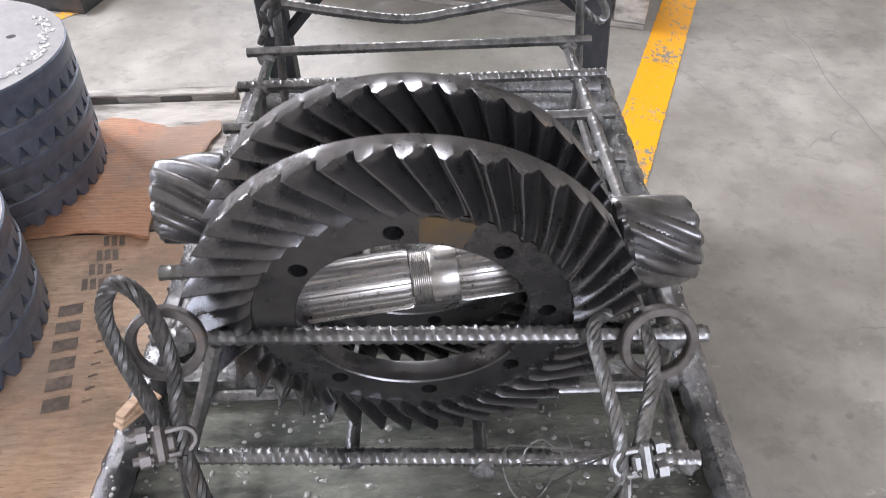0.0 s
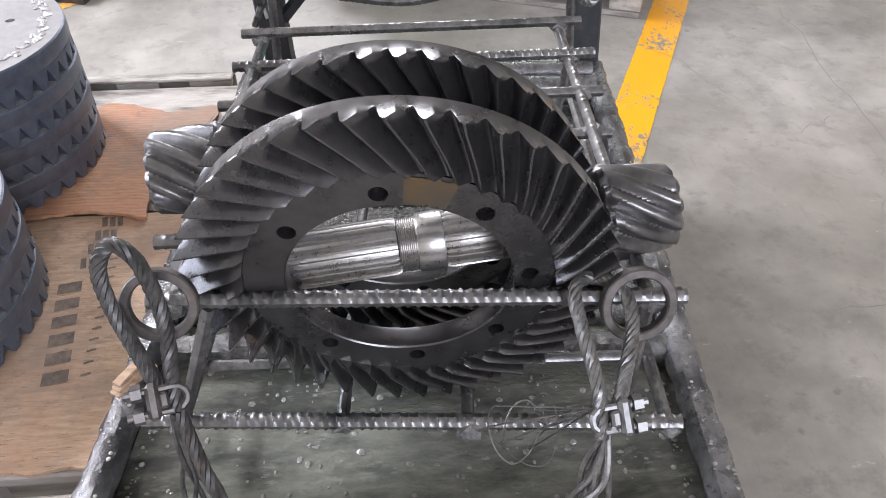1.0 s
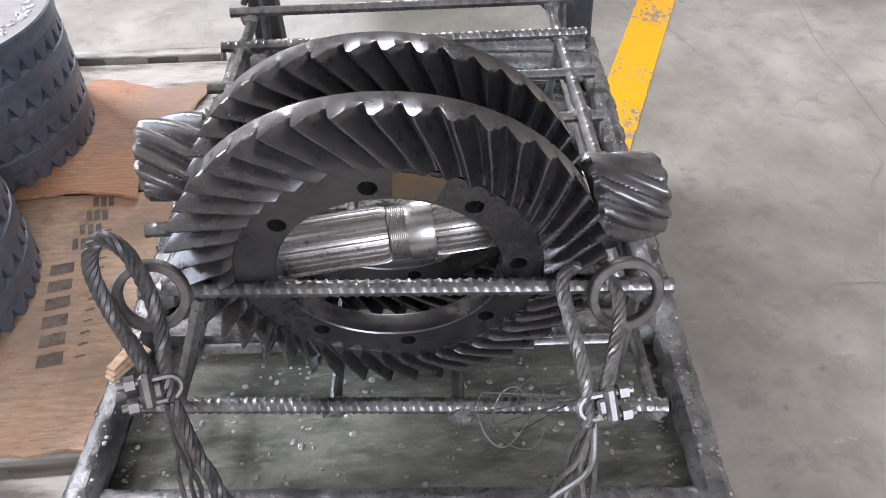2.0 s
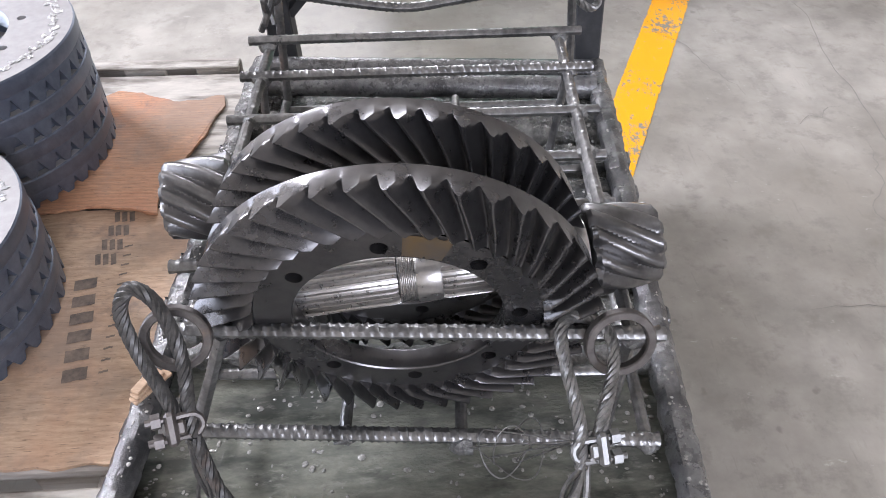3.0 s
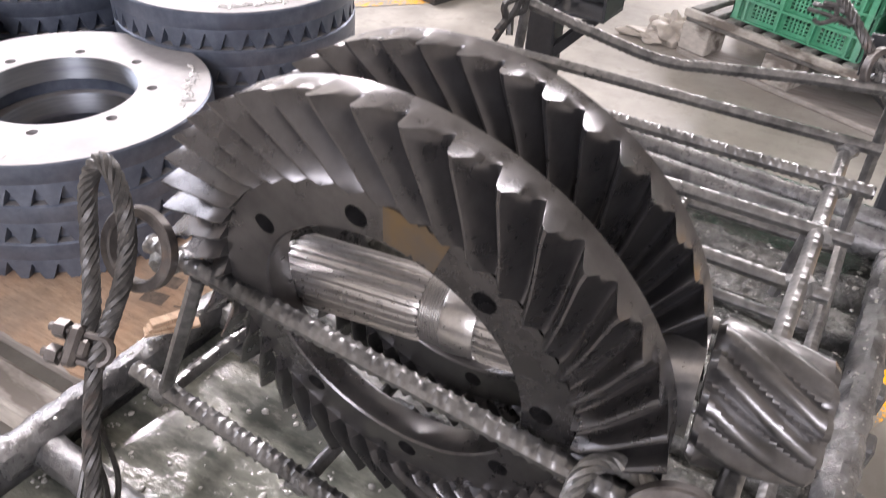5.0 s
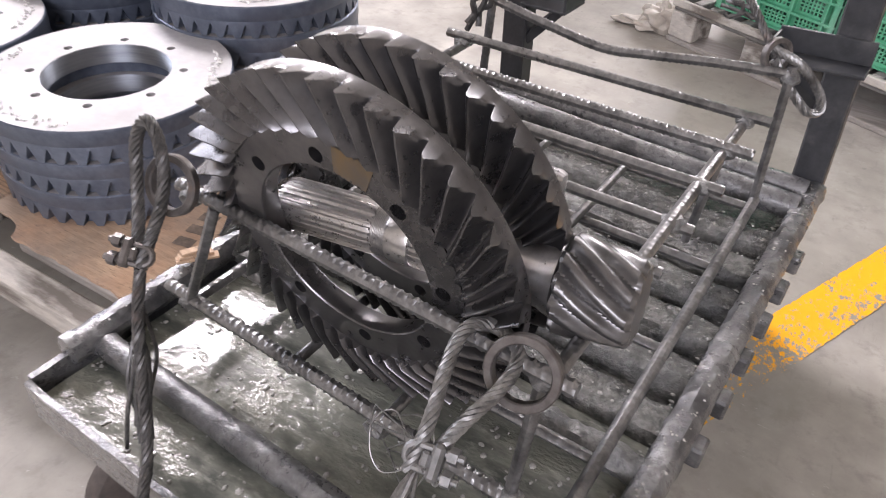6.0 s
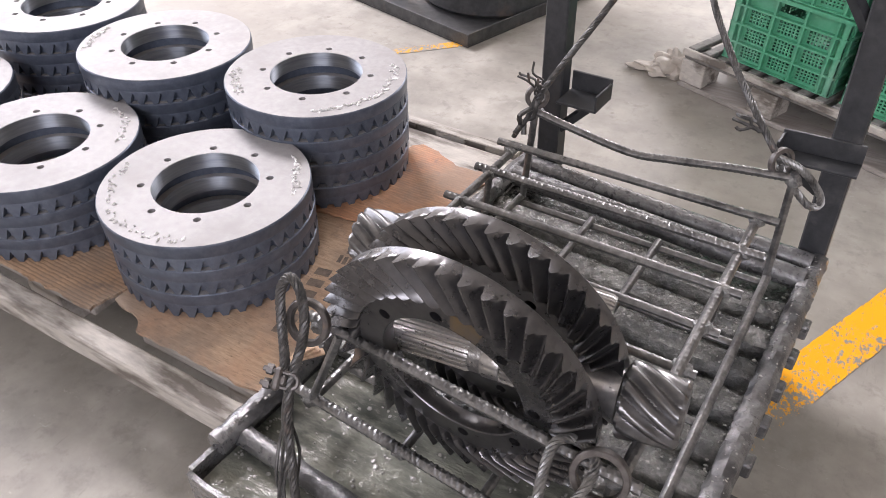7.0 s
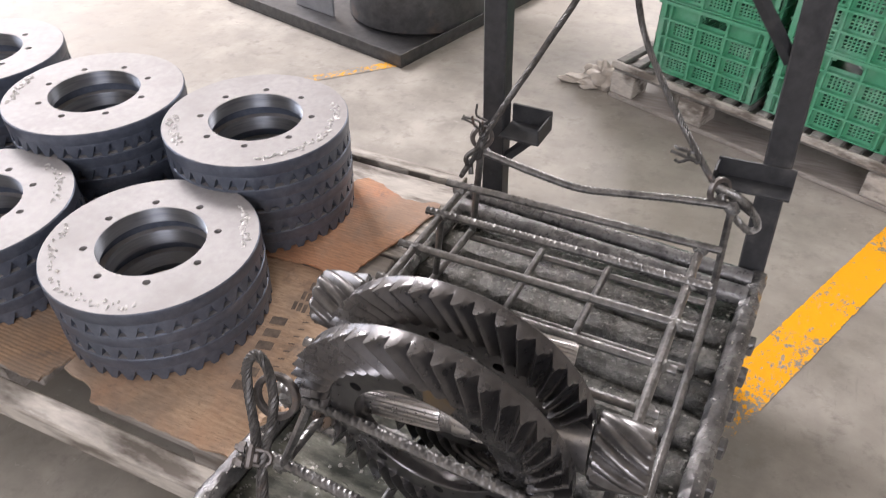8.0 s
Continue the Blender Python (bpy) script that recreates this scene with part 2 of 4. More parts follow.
def floor_paint(name, tone, wear, worn_from=None):
    m, nt, b = material(name)
    c, mid, fine = concrete_colour(nt)
    chips = noise_node(nt, coords(nt, 1.0, (1.5, 0.9, 1)), 48, 12.0, 0.8)
    height = mixed(nt, 0.35, chips, mid)
    if worn_from:
        # the paint is rubbed away and its tone darker towards the cart
        split, less = nt.nodes.new("ShaderNodeSeparateXYZ"), nt.nodes.new("ShaderNodeMath")
        nt.links.new(coords(nt), split.inputs[0])
        less.operation = "SUBTRACT"
        nt.links.new(height, less.inputs[0])
        rubbed = ramp(nt, split.outputs["Y"], ((worn_from - 0.55, 0.085), (worn_from - 0.15, 0.05), (worn_from + 0.1, 0.0)))
        nt.links.new(rubbed, less.inputs[1])
        height = less.outputs[0]
        tone = mixed(nt, ramp(nt, split.outputs["Y"], ((worn_from - 0.4, 0.0), (worn_from - 0.1, 1.0))), (0.66, 0.33, 0.012), tone)
    mask = ramp(nt, height, ((wear, 0.0), (wear + 0.018, 1.0)))
    nt.links.new(mixed(nt, mask, c, tone), b.inputs["Base Color"])
    b.inputs["Roughness"].default_value = 0.6
    bump(nt, b, mask, 0.2, 0.0006)
    return m


PLY = plywood("printed_plywood_sheet", (0.38, 0.255, 0.165), (0.62, 0.45, 0.31), (0.48, 0.28, 0.17), 0.0)
RED_PLY = plywood("reddish_torn_plywood", (0.40, 0.20, 0.11), (0.60, 0.34, 0.20), (0.52, 0.22, 0.11), 0.25)
SAWN_PLY = plywood("rough_sawn_plywood", (0.40, 0.255, 0.155), (0.62, 0.43, 0.28), (0.50, 0.30, 0.17), 0.75)
OIL, CONCRETE = oil_bath(), concrete()
YELLOW, FADED_YELLOW = floor_paint("yellow_floor_paint", (0.98, 0.44, 0.0), 0.440, 0.86), floor_paint("worn_yellow_floor_paint", (0.74, 0.36, 0.012), 0.485)


# ---- building blocks ----
def thing(name, label, category, group="", kind="", at=(0, 0, 0), turn=0.0):
    ob = new(name)
    ob.empty_display_size = 0.05
    ob.matrix_basis = pose(*at, 0, 0, turn)
    return tagged(ob, label, category, group, kind)


def part(name, bm, mat, parent, label="", smooth=True):
    """One bmesh as one mesh object under a thing or part."""
    bmesh.ops.recalc_face_normals(bm, faces=bm.faces)
    me = bpy.data.meshes.new(name)
    bm.to_mesh(me)
    bm.free()
    me.materials.append(mat)
    if smooth:
        me.polygons.foreach_set("use_smooth", [True] * len(me.polygons))
        me.set_sharp_from_angle(angle=radians(35))
    ob = new(name, me)
    if parent:
        ob.parent = parent
    return tagged(ob, label)


def mesh_thing(name, bm, mat, label, category, group="", kind="", smooth=True):
    return tagged(part(name, bm, mat, None, "", smooth), label, category, group, kind)


def box(bm, lo, hi, bevel=0.002, m=None):
    vs = bmesh.ops.create_cube(bm, size=1.0)["verts"]
    for v in vs:
        v.co = Vector([lo[i] + (v.co[i] + 0.5) * (hi[i] - lo[i]) for i in range(3)])
        if m is not None:
            v.co = m @ v.co
    if bevel:
        es = {e for v in vs for e in v.link_edges}
        bmesh.ops.bevel(bm, geom=list(es), offset=bevel, segments=1, affect="EDGES")
    return bm


def spline(points, step):
    """Catmull-Rom through the points, sampled about every step metres."""
    p = [Vector(q) for q in points]
    p = [2 * p[0] - p[1]] + p + [2 * p[-1] - p[-2]]
    out = []
    for a, b, c, d in zip(p, p[1:], p[2:], p[3:]):
        n = max(2, int((c - b).length / step))
        for i in range(n):
            t = i / n
            out.append(0.5 * (2 * b + (c - a) * t + (2 * a - 5 * b + 4 * c - d) * t * t + (3 * b - a - 3 * c + d) * t ** 3))
    return out + [p[-2]]


def frames_along(path):
    """A steady pair of side directions at each point of the path."""
    out, side = [], None
    for i, q in enumerate(path):
        tan = (path[min(i + 1, len(path) - 1)] - path[max(i - 1, 0)]).normalized()
        if side is None:
            side = tan.cross(Vector((0.13, 0.2, 1)) if abs(tan.z) < 0.9 else Vector((1, 0.1, 0))).normalized()
        side = (side - tan * side.dot(tan)).normalized()
        out.append((q, side, tan.cross(side)))
    return out


def tube(bm, path, radius, sides=8, cap=True, closed=False):
    """A tube along the path. radius: a number or a function of (length along it, angle)."""
    rows, run = [], 0.0
    fr = frames_along(path)
    for i, (q, u, w) in enumerate(fr):
        if i:
            run += (q - fr[i - 1][0]).length
        ring = []
        for k in range(sides):
            a = 2 * math.pi * k / sides
            r = radius(run, a) if callable(radius) else radius
            ring.append(bm.verts.new(q + (u * math.cos(a) + w * math.sin(a)) * r))
        rows.append(ring)
    pairs = list(zip(rows, rows[1:])) + ([(rows[-1], rows[0])] if closed else [])
    for r0, r1 in pairs:
        for k in range(sides):
            bm.faces.new((r0[k], r0[(k + 1) % sides], r1[(k + 1) % sides], r1[k]))
    if cap and not closed:
        bm.faces.new(rows[0][::-1])
        bm.faces.new(rows[-1])
    return bm


def straight(a, b, step):
    a, b = Vector(a), Vector(b)
    n = max(1, int((b - a).length / step))
    return [a.lerp(b, i / n) for i in range(n + 1)]


def rebar(a, b, radius=0.0065, via=(), pitch=0.009, ribs=0.15):
    """A deformed bar: slanting ribs on two sides and two seams along it."""
    path = spline([a, *via, b], 0.0024) if via else straight(a, b, 0.0024)

    def r(s, ang):
        rib = max(0.0, math.sin(2 * math.pi * s / pitch + 1.4 * math.cos(ang) * (1 if math.sin(ang) > 0 else -1)))
        return radius * (1 + ribs * rib ** 2 * (1 if abs(math.sin(ang)) > 0.3 else 0) + 0.10 * (abs(math.sin(ang)) < 0.15))
    return tube(bmesh.new(), path, r, 10)


def pipe(a, b, radius, rough=0.0, sides=14, step=0.012):
    def r(s, ang):
        return radius * (1 + rough * noise.noise(Vector((s * 40, 3 * math.cos(ang), 3 * math.sin(ang)))) + rough * 0.6 * noise.noise(Vector((s * 140, 6 * math.cos(ang), 6 * math.sin(ang)))))
    return tube(bmesh.new(), straight(a, b, step), r if rough else radius, sides)


def blob(at, size, squash=(1, 1, 1), seed=0.0, detail=2, lump=0.3):
    bm = bmesh.new()
    bmesh.ops.create_icosphere(bm, subdivisions=detail, radius=1.0)
    for v in bm.verts:
        k = 1 + lump * noise.noise(v.co * 1.9 + Vector((seed, seed * 0.7, 0)))
        v.co = Vector([at[i] + v.co[i] * k * size * squash[i] for i in range(3)])
    return bm


def wire_rope(path, radius, strands=6, pitch=0.05, sides=5):
    """Twisted strands round the path."""
    bm = bmesh.new()
    fr = frames_along(path)
    run, lengths = 0.0, []
    for i, (q, _, _) in enumerate(fr):
        run += (q - fr[i - 1][0]).length if i else 0
        lengths.append(run)
    for k in range(strands):
        line = []
        for (q, u, w), s in zip(fr, lengths):
            a = 2 * math.pi * (s / pitch + k / strands)
            line.append(q + (u * math.cos(a) + w * math.sin(a)) * radius * 0.62)
        tube(bm, line, radius * 0.42, sides)
    return bm


def ring_path(centre, radius, normal, n=40):
    nrm = Vector(normal).normalized()
    u = nrm.cross(Vector((0, 0, 1))).normalized()
    w = nrm.cross(u)
    return [Vector(centre) + (u * math.cos(2 * math.pi * i / n) + w * math.sin(2 * math.pi * i / n)) * radius for i in range(n)]


def lathe(bm, profile, n=72):
    """Turns (radius, height) points round z; a closed profile."""
    rows = [[bm.verts.new((r * math.cos(2 * math.pi * i / n), r * math.sin(2 * math.pi * i / n), z)) for r, z in profile] for i in range(n)]
    m = len(profile)
    for i in range(n):
        for k in range(m):
            bm.faces.new((rows[i][k], rows[(i + 1) % n][k], rows[(i + 1) % n][(k + 1) % m], rows[i][(k + 1) % m]))
    return bm


def drilled_annulus(bm, r_in, r_out, z, hole_ring, hole_r, count, first, depth, n=96):
    """A flat ring face with drilled holes that have walls."""
    def circle(cx, cy, r, k):
        vs = [bm.verts.new((cx + r * math.cos(2 * math.pi * i / k), cy + r * math.sin(2 * math.pi * i / k), z)) for i in range(k)]
        return [bm.edges.new((vs[i], vs[(i + 1) % k])) for i in range(k)]
    edges = circle(0, 0, r_out, n) + circle(0, 0, r_in, n)
    holes = []
    for j in range(count):
        a = first + 2 * math.pi * j / count
        holes.append(circle(hole_ring * math.cos(a), hole_ring * math.sin(a), hole_r, 16))
        edges += holes[-1]
    bmesh.ops.triangle_fill(bm, use_beauty=True, edges=edges, normal=(0, 0, 1))
    for es in holes:
        made = bmesh.ops.extrude_edge_only(bm, edges=es)["geom"]
        low = [g for g in made if isinstance(g, bmesh.types.BMVert)]
        for v in low:
            v.co.z -= depth
        bm.faces.new([v for v in sorted(low, key=lambda v: math.atan2(v.co.y - sum(q.co.y for q in low) / len(low), v.co.x - sum(q.co.x for q in low) / len(low)))])
    return bm


# ---- the hall ----
def slab(name, lo, hi, mat, label, category):
    return mesh_thing(name, box(bmesh.new(), lo, hi, 0), mat, label, category, kind="structure", smooth=False)


def holed(name, axis, at, thick, span, low, high, hole, label, category):
    """A wall or ceiling with one opening: four slabs in one mesh. span: along the wall; hole: from, to, from, to."""
    bm = bmesh.new()
    s0, s1, h0, h1, v0, v1 = *span, *hole
    for u0, u1, w0, w1 in ((s0, h0, low, high), (h1, s1, low, high), (h0, h1, low, v0), (h0, h1, v1, high)):
        lo, hi = {"x": ((at, u0, w0), (at + thick, u1, w1)), "y": ((u0, at, w0), (u1, at + thick, w1)), "z": ((u0, w0, at), (u1, w1, at + thick))}[axis]
        box(bm, lo, hi, 0)
    return mesh_thing(name, bm, PLASTER, label, category, kind="structure", smooth=False)


slab("floor", (-9, -7, -0.2), (9, 9.5, 0.0), CONCRETE, "scuffed grey sealed concrete workshop floor", "floor")
# South opening added only to hold the fill lamp.
holed("wall_south", "y", -7.3, 0.3, (-9, 9), 0, 6.2, (0.4, 4.8, 2.5, 4.9), "painted workshop wall with an assumed opening for its lamp", "wall")
slab("wall_east", (9, -7, 0), (9.3, 9.5, 6.2), PLASTER, "plain painted workshop wall", "wall")
# Unseen opening, placed to hold the west daylight lamp.
holed("wall_west", "x", -9.3, 0.3, (-7, 9.5), 0, 6.2, (-2.3, 6.7, 1.6, 5.2), "painted workshop wall with an assumed tall window band", "wall")
holed("wall_north", "y", 9.5, 0.3, (-9, 9), 0, 6.2, (-1.5, 2.1, 2.6, 5.2), "painted workshop wall with an assumed opening for its lamp", "wall")
holed("ceiling", "z", 6.2, 0.2, (-9.3, 9.3), -7.3, 9.8, (-7.1, -4.9, 3.0, 5.6), "plain workshop ceiling with an assumed rooflight", "ceiling")


def strip(name, a, b, wide, mat, label, category, kind="structure", z=0.0015, wobble=0.0, taper=False, rag=0.0):
    """A thin band on the floor from a to b."""
    bm = bmesh.new()
    a, b = Vector((*a, z)), Vector((*b, z))
    along = (b - a).normalized()
    side = Vector((-along.y, along.x, 0))
    n = max(8, int((b - a).length / (0.006 if rag else 0.02)))
    prev = None
    for i in range(n + 1):
        t = i / n
        w = wide / 2 * ((1 - abs(2 * t - 1) ** 3) if taper else 1)
        off = side * wobble * (noise.noise(Vector((t * 5, a.x, a.y))) + 0.4 * noise.noise(Vector((t * 23, a.y, 1))))
        wl, wr = (w * (1 + rag * min(0.25, noise.noise(Vector((t * n * 0.9, k, 0))) + 0.8 * noise.noise(Vector((t * n * 0.2, k, 3))))) for k in (0.3, 7.7))
        cur = [bm.verts.new(a.lerp(b, t) + off + side * wl), bm.verts.new(a.lerp(b, t) + off - side * wr)]
        if prev:
            bm.faces.new((prev[0], prev[1], cur[1], cur[0]))
        prev = cur
    return mesh_thing(name, bm, mat, label, category, kind=kind, smooth=False)


# the yellow lane marking and what is left of it nearer the cart
strip("floor_marking", (0.2175, 0.36), (1.86, 4.05), 0.098, YELLOW, "yellow painted floor line, chipped and rubbed away beside the cart", "floor line", rag=0.05)
strip("floor_marking", (-1.27, 1.50), (-0.97, 1.82), 0.045, FADED_YELLOW, "short faded yellow floor mark", "floor line")
CRACK = surface("dirt_filled_crack", (0.20, 0.19, 0.175), (0.30, 0.285, 0.26), 60, (0.7, 0.9))
for a, b, w in (((0.98, -0.4), (1.10, 1.75), 0.0025), ((0.66, 0.405), (1.6, 0.44), 0.0025), ((0.86, 0.95), (1.02, 1.02), 0.0018),
                ((0.80, 1.05), (0.62, 1.52), 0.0018), ((1.10, 1.72), (1.6, 2.1), 0.002), ((0.90, 0.5), (1.02, 0.9), 0.0018)):
    strip("floor_crack", a, b, w, CRACK, "thin dirty crack in the concrete floor", "crack", wobble=0.035, taper=True)


# ---- the cart with its oil tray ----
CART_X, CART_TURN = -0.0235, -3.7
cart = thing("tray_cart", "greasy steel tray cart with pipe rails and black posts", "cart", at=(CART_X, 0, 0), turn=CART_TURN)


def rough_plate(lo, hi, amp, step=0.02, seed=0.0):
    """A plate whose top is uneven."""
    bm = box(bmesh.new(), lo, hi, 0)
    n = max(2, int(max(hi[0] - lo[0], hi[1] - lo[1]) / step))
    long_edges = [e for e in bm.edges if abs(e.verts[0].co.z - e.verts[1].co.z) < 1e-6]
    bmesh.ops.subdivide_edges(bm, edges=long_edges, cuts=min(n, 60), use_grid_fill=True)
    for v in bm.verts:
        if v.co.z > hi[2] - 1e-5:
            v.co.z += amp * noise.noise(Vector((v.co.x * 30, v.co.y * 30, seed))) + 0.5 * amp * noise.noise(Vector((v.co.x * 90, v.co.y * 90, seed)))
    return bm


part("tray_floor", rough_plate((-0.305, -0.15, 0.222), (0.305, 0.83, 0.232), 0.003, 0.015), SLUDGE, cart, "oil-soaked tray floor")
part("oil_film", rough_plate((-0.30, -0.145, 0.2335), (0.30, 0.205, 0.240), 0.0012, 0.02, 5.0), OIL, cart, "greenish oil with floating scum")
for sx in (-1, 1):
    part("side_wall", rough_plate((sx * 0.312 - 0.004, -0.15, 0.20), (sx * 0.312 + 0.004, 0.83, 0.262), 0.003), PIPE, cart)
    part("rail", pipe((sx * 0.308, -0.104 if sx < 0 else -0.14, 0.268), (sx * 0.308, 0.81, 0.268), 0.0182, 0.17, step=0.006), PIPE, cart, "greasy lumpy pipe rail")
lip = rough_plate((-0.312, -0.158, 0.20), (0.312, -0.150, 0.258), 0.006)
part("front_lip", lip, PIPE, cart, "bent sheet lip")
part("cross_pipe", pipe((-0.30, -0.066, 0.258), (0.30, -0.066, 0.258), 0.0165, 0.08), PIPE, cart)
part("cross_pipe", pipe((-0.30, 0.150, 0.262), (0.30, 0.150, 0.262), 0.0165, 0.35, step=0.006), WELD, cart, "sludge-crusted pipe")


def crusted_bar(y, wide, top, seed):
    bm = bmesh.new()
    rows, nx, ny = [], 70, 8
    for i in range(nx + 1):
        x = -0.30 + 0.60 * i / nx
        row = []
        for k in range(ny + 1):
            a = math.pi * k / ny
            lump = 1 + 0.16 * noise.noise(Vector((x * 28, a * 2, seed))) + 0.12 * noise.noise(Vector((x * 80, a * 5, seed)))
            row.append(bm.verts.new((x, y - wide / 2 * math.cos(a) * (0.8 + 0.2 * lump), 0.230 + (top - 0.230) * min(1, 1.25 * math.sin(a)) * lump)))
        rows.append(row)
    for r0, r1 in zip(rows, rows[1:]):
        for k in range(ny):
            bm.faces.new((r0[k], r0[k + 1], r1[k + 1], r1[k]))
    bm.faces.new(rows[0])
    bm.faces.new(rows[-1][::-1])
    return bm


for i in range(6):
    y = 0.235 + 0.083 * i
    part("bed_bar", crusted_bar(y, 0.066, 0.258, i * 3.1), SLUDGE, cart, "bed bar crusted with oily sludge")
    for sx in (-1, 1):
        part("bar_end", box(bmesh.new(), (sx * 0.314 - 0.001, y - 0.014, 0.222), (sx * 0.338 + 0.001, y + 0.014, 0.252), 0.003), PIPE, cart)
part("cross_pipe", pipe((-0.30, 0.735, 0.272), (0.30, 0.735, 0.272), 0.021, 0.05), PIPE, cart)
part("cross_pipe", pipe((-0.30, 0.785, 0.276), (0.30, 0.785, 0.276), 0.019, 0.05), PIPE, cart)

def beads(spots, seed, small, large):
    """Drops and flecks of grease, too small to count; paled to give wet glints."""
    rnd = random.Random(seed)
    verts, faces = [], []
    for x, y, z in spots:
        r, h, n = rnd.uniform(small, large), rnd.uniform(0.35, 0.8), 7
        sx, sy, base = rnd.uniform(0.6, 1.5), rnd.uniform(0.6, 1.5), len(verts)
        for ring, (rr, zz) in enumerate(((1.0, 0.0), (0.75, 0.6))):
            verts += [(x + r * rr * sx * math.cos(2 * math.pi * k / n), y + r * rr * sy * math.sin(2 * math.pi * k / n), z + r * h * zz) for k in range(n)]
        verts.append((x, y, z + r * h))
        for k in range(n):
            faces.append((base + k, base + (k + 1) % n, base + n + (k + 1) % n, base + n + k))
            faces.append((base + n + k, base + n + (k + 1) % n, base + 2 * n))
    bm = bmesh.new()
    me = bpy.data.meshes.new("beads")
    me.from_pydata(verts, [], faces)
    bm.from_mesh(me)
    bpy.data.meshes.remove(me)
    return bm


rnd = random.Random(4)
# Scum and grease beads whose pale colour puts white glints on the cart.
tagged(part("oil_glint_drop", beads([(rnd.uniform(-0.29, 0.29), rnd.uniform(-0.14, 0.135), 0.2403) for _ in range(330)], 1, 0.0010, 0.0036), GLINT_SCUM, cart, "drops on the oil, pale as wet glints"), kind="stuff")
tagged(part("grease_glint_fleck", beads([(sx * 0.308 + rnd.uniform(-0.010, 0.010), rnd.uniform(-0.08, 0.8), 0.2845) for _ in range(260) for sx in (-1, 1)], 2, 0.0007, 0.0021), GLINT_SCUM, cart, "grease flecks, pale as wet glints"), kind="stuff")
tagged(part("grease_glint_fleck", beads([(rnd.uniform(-0.29, 0.29), 0.235 + 0.083 * rnd.randrange(6) + rnd.uniform(-0.02, 0.02), 0.2590 + rnd.uniform(-0.002, 0.003)) for _ in range(420)], 3, 0.0008, 0.0030), GLINT_SCUM, cart, "grease flecks, pale as wet glints"), kind="stuff")

tagged(part("grease_glint_fleck", beads([(sx * 0.284 + rnd.uniform(-0.006, 0.004), rnd.uniform(-0.10, 0.8), 0.2425 + rnd.uniform(0.0, 0.003)) for _ in range(170) for sx in (-1, 1)], 7, 0.0010, 0.0034), GLINT_SCUM, cart, "beads of grease along the weld, pale as wet glints"), kind="stuff")

# uprights with their channel brackets
for sx, px in ((-1, -0.262), (1, 0.298)):
    lean = Matrix.Translation((px, 0.83, 0.20)) @ pose(0, 0, 0, 0, -2.0 if sx < 0 else -4.0, 0)
    post = part("post", box(bmesh.new(), (-0.024, -0.02, 0.0), (0.024, 0.02, 0.88), 0.003, lean), POST, cart, "black painted box-section post")
    br = bmesh.new()
    x0, x1, y0, y1, z0 = (0.0245, 0.112, -0.046, 0.030, 0.236) if sx < 0 else (-0.098, 0.034, -0.068, -0.0205, 0.278)
    box(br, (x0, y0, z0), (x1, y1, z0 + 0.005), 0.001, lean)
    box(br, (x0, y1 - 0.005, z0 + 0.005), (x1, y1, z0 + (0.044 if sx < 0 else 0.040)), 0.001, lean)
    box(br, (x1 - 0.005 if sx < 0 else x0, y0, z0 + 0.005), (x1 if sx < 0 else x0 + 0.005, y1 - 0.0055, z0 + 0.036), 0.001, lean)
    part("bracket", br, POST, post, "small black channel bracket")
    a, b = lean @ Vector((0.02 * -sx, -0.005, z0 - 0.075)), lean @ Vector((0.085 * -sx, -0.008 if sx < 0 else -0.045, z0 - 0.006))
    part("brace", tube(bmesh.new(), [a, b], 0.011, 4), POST, post)
    top = lean @ Vector((-0.02 * sx, 0, 0.60 if sx < 0 else 0.50))
    part("brace", tube(bmesh.new(), [top, top + Vector((-0.16 * sx, 0.0, 0.20))], 0.012, 4), POST, post)
part("crossbar", box(bmesh.new(), (-0.30, 0.81, 1.075), (0.285, 0.85, 1.115), 0.003), POST, cart)


def caster(x, y):
    yoke = part("caster_fork", box(box(box(bmesh.new(), (x - 0.03, y - 0.03, 0.155), (x + 0.03, y + 0.03, 0.20), 0.004), (x - 0.033, y - 0.02, 0.05), (x - 0.027, y + 0.02, 0.156), 0.001),
                                  (x + 0.027, y - 0.02, 0.05), (x + 0.033, y + 0.02, 0.156), 0.001), PIPE, cart)
    bm = bmesh.new()
    lathe(bm, [(0.012, -0.02), (0.055, -0.02), (0.068, -0.012), (0.07, 0.0), (0.068, 0.012), (0.055, 0.02), (0.012, 0.02)], 40)
    bmesh.ops.transform(bm, matrix=pose(x, y, 0.0705, 0, 90, 0), verts=bm.verts)
    part("wheel", bm, TYRE, yoke, "dirty brown rubber wheel")


for cx in (-0.25, 0.25):
    for cy in (-0.10, 0.74):
        caster(cx, cy)

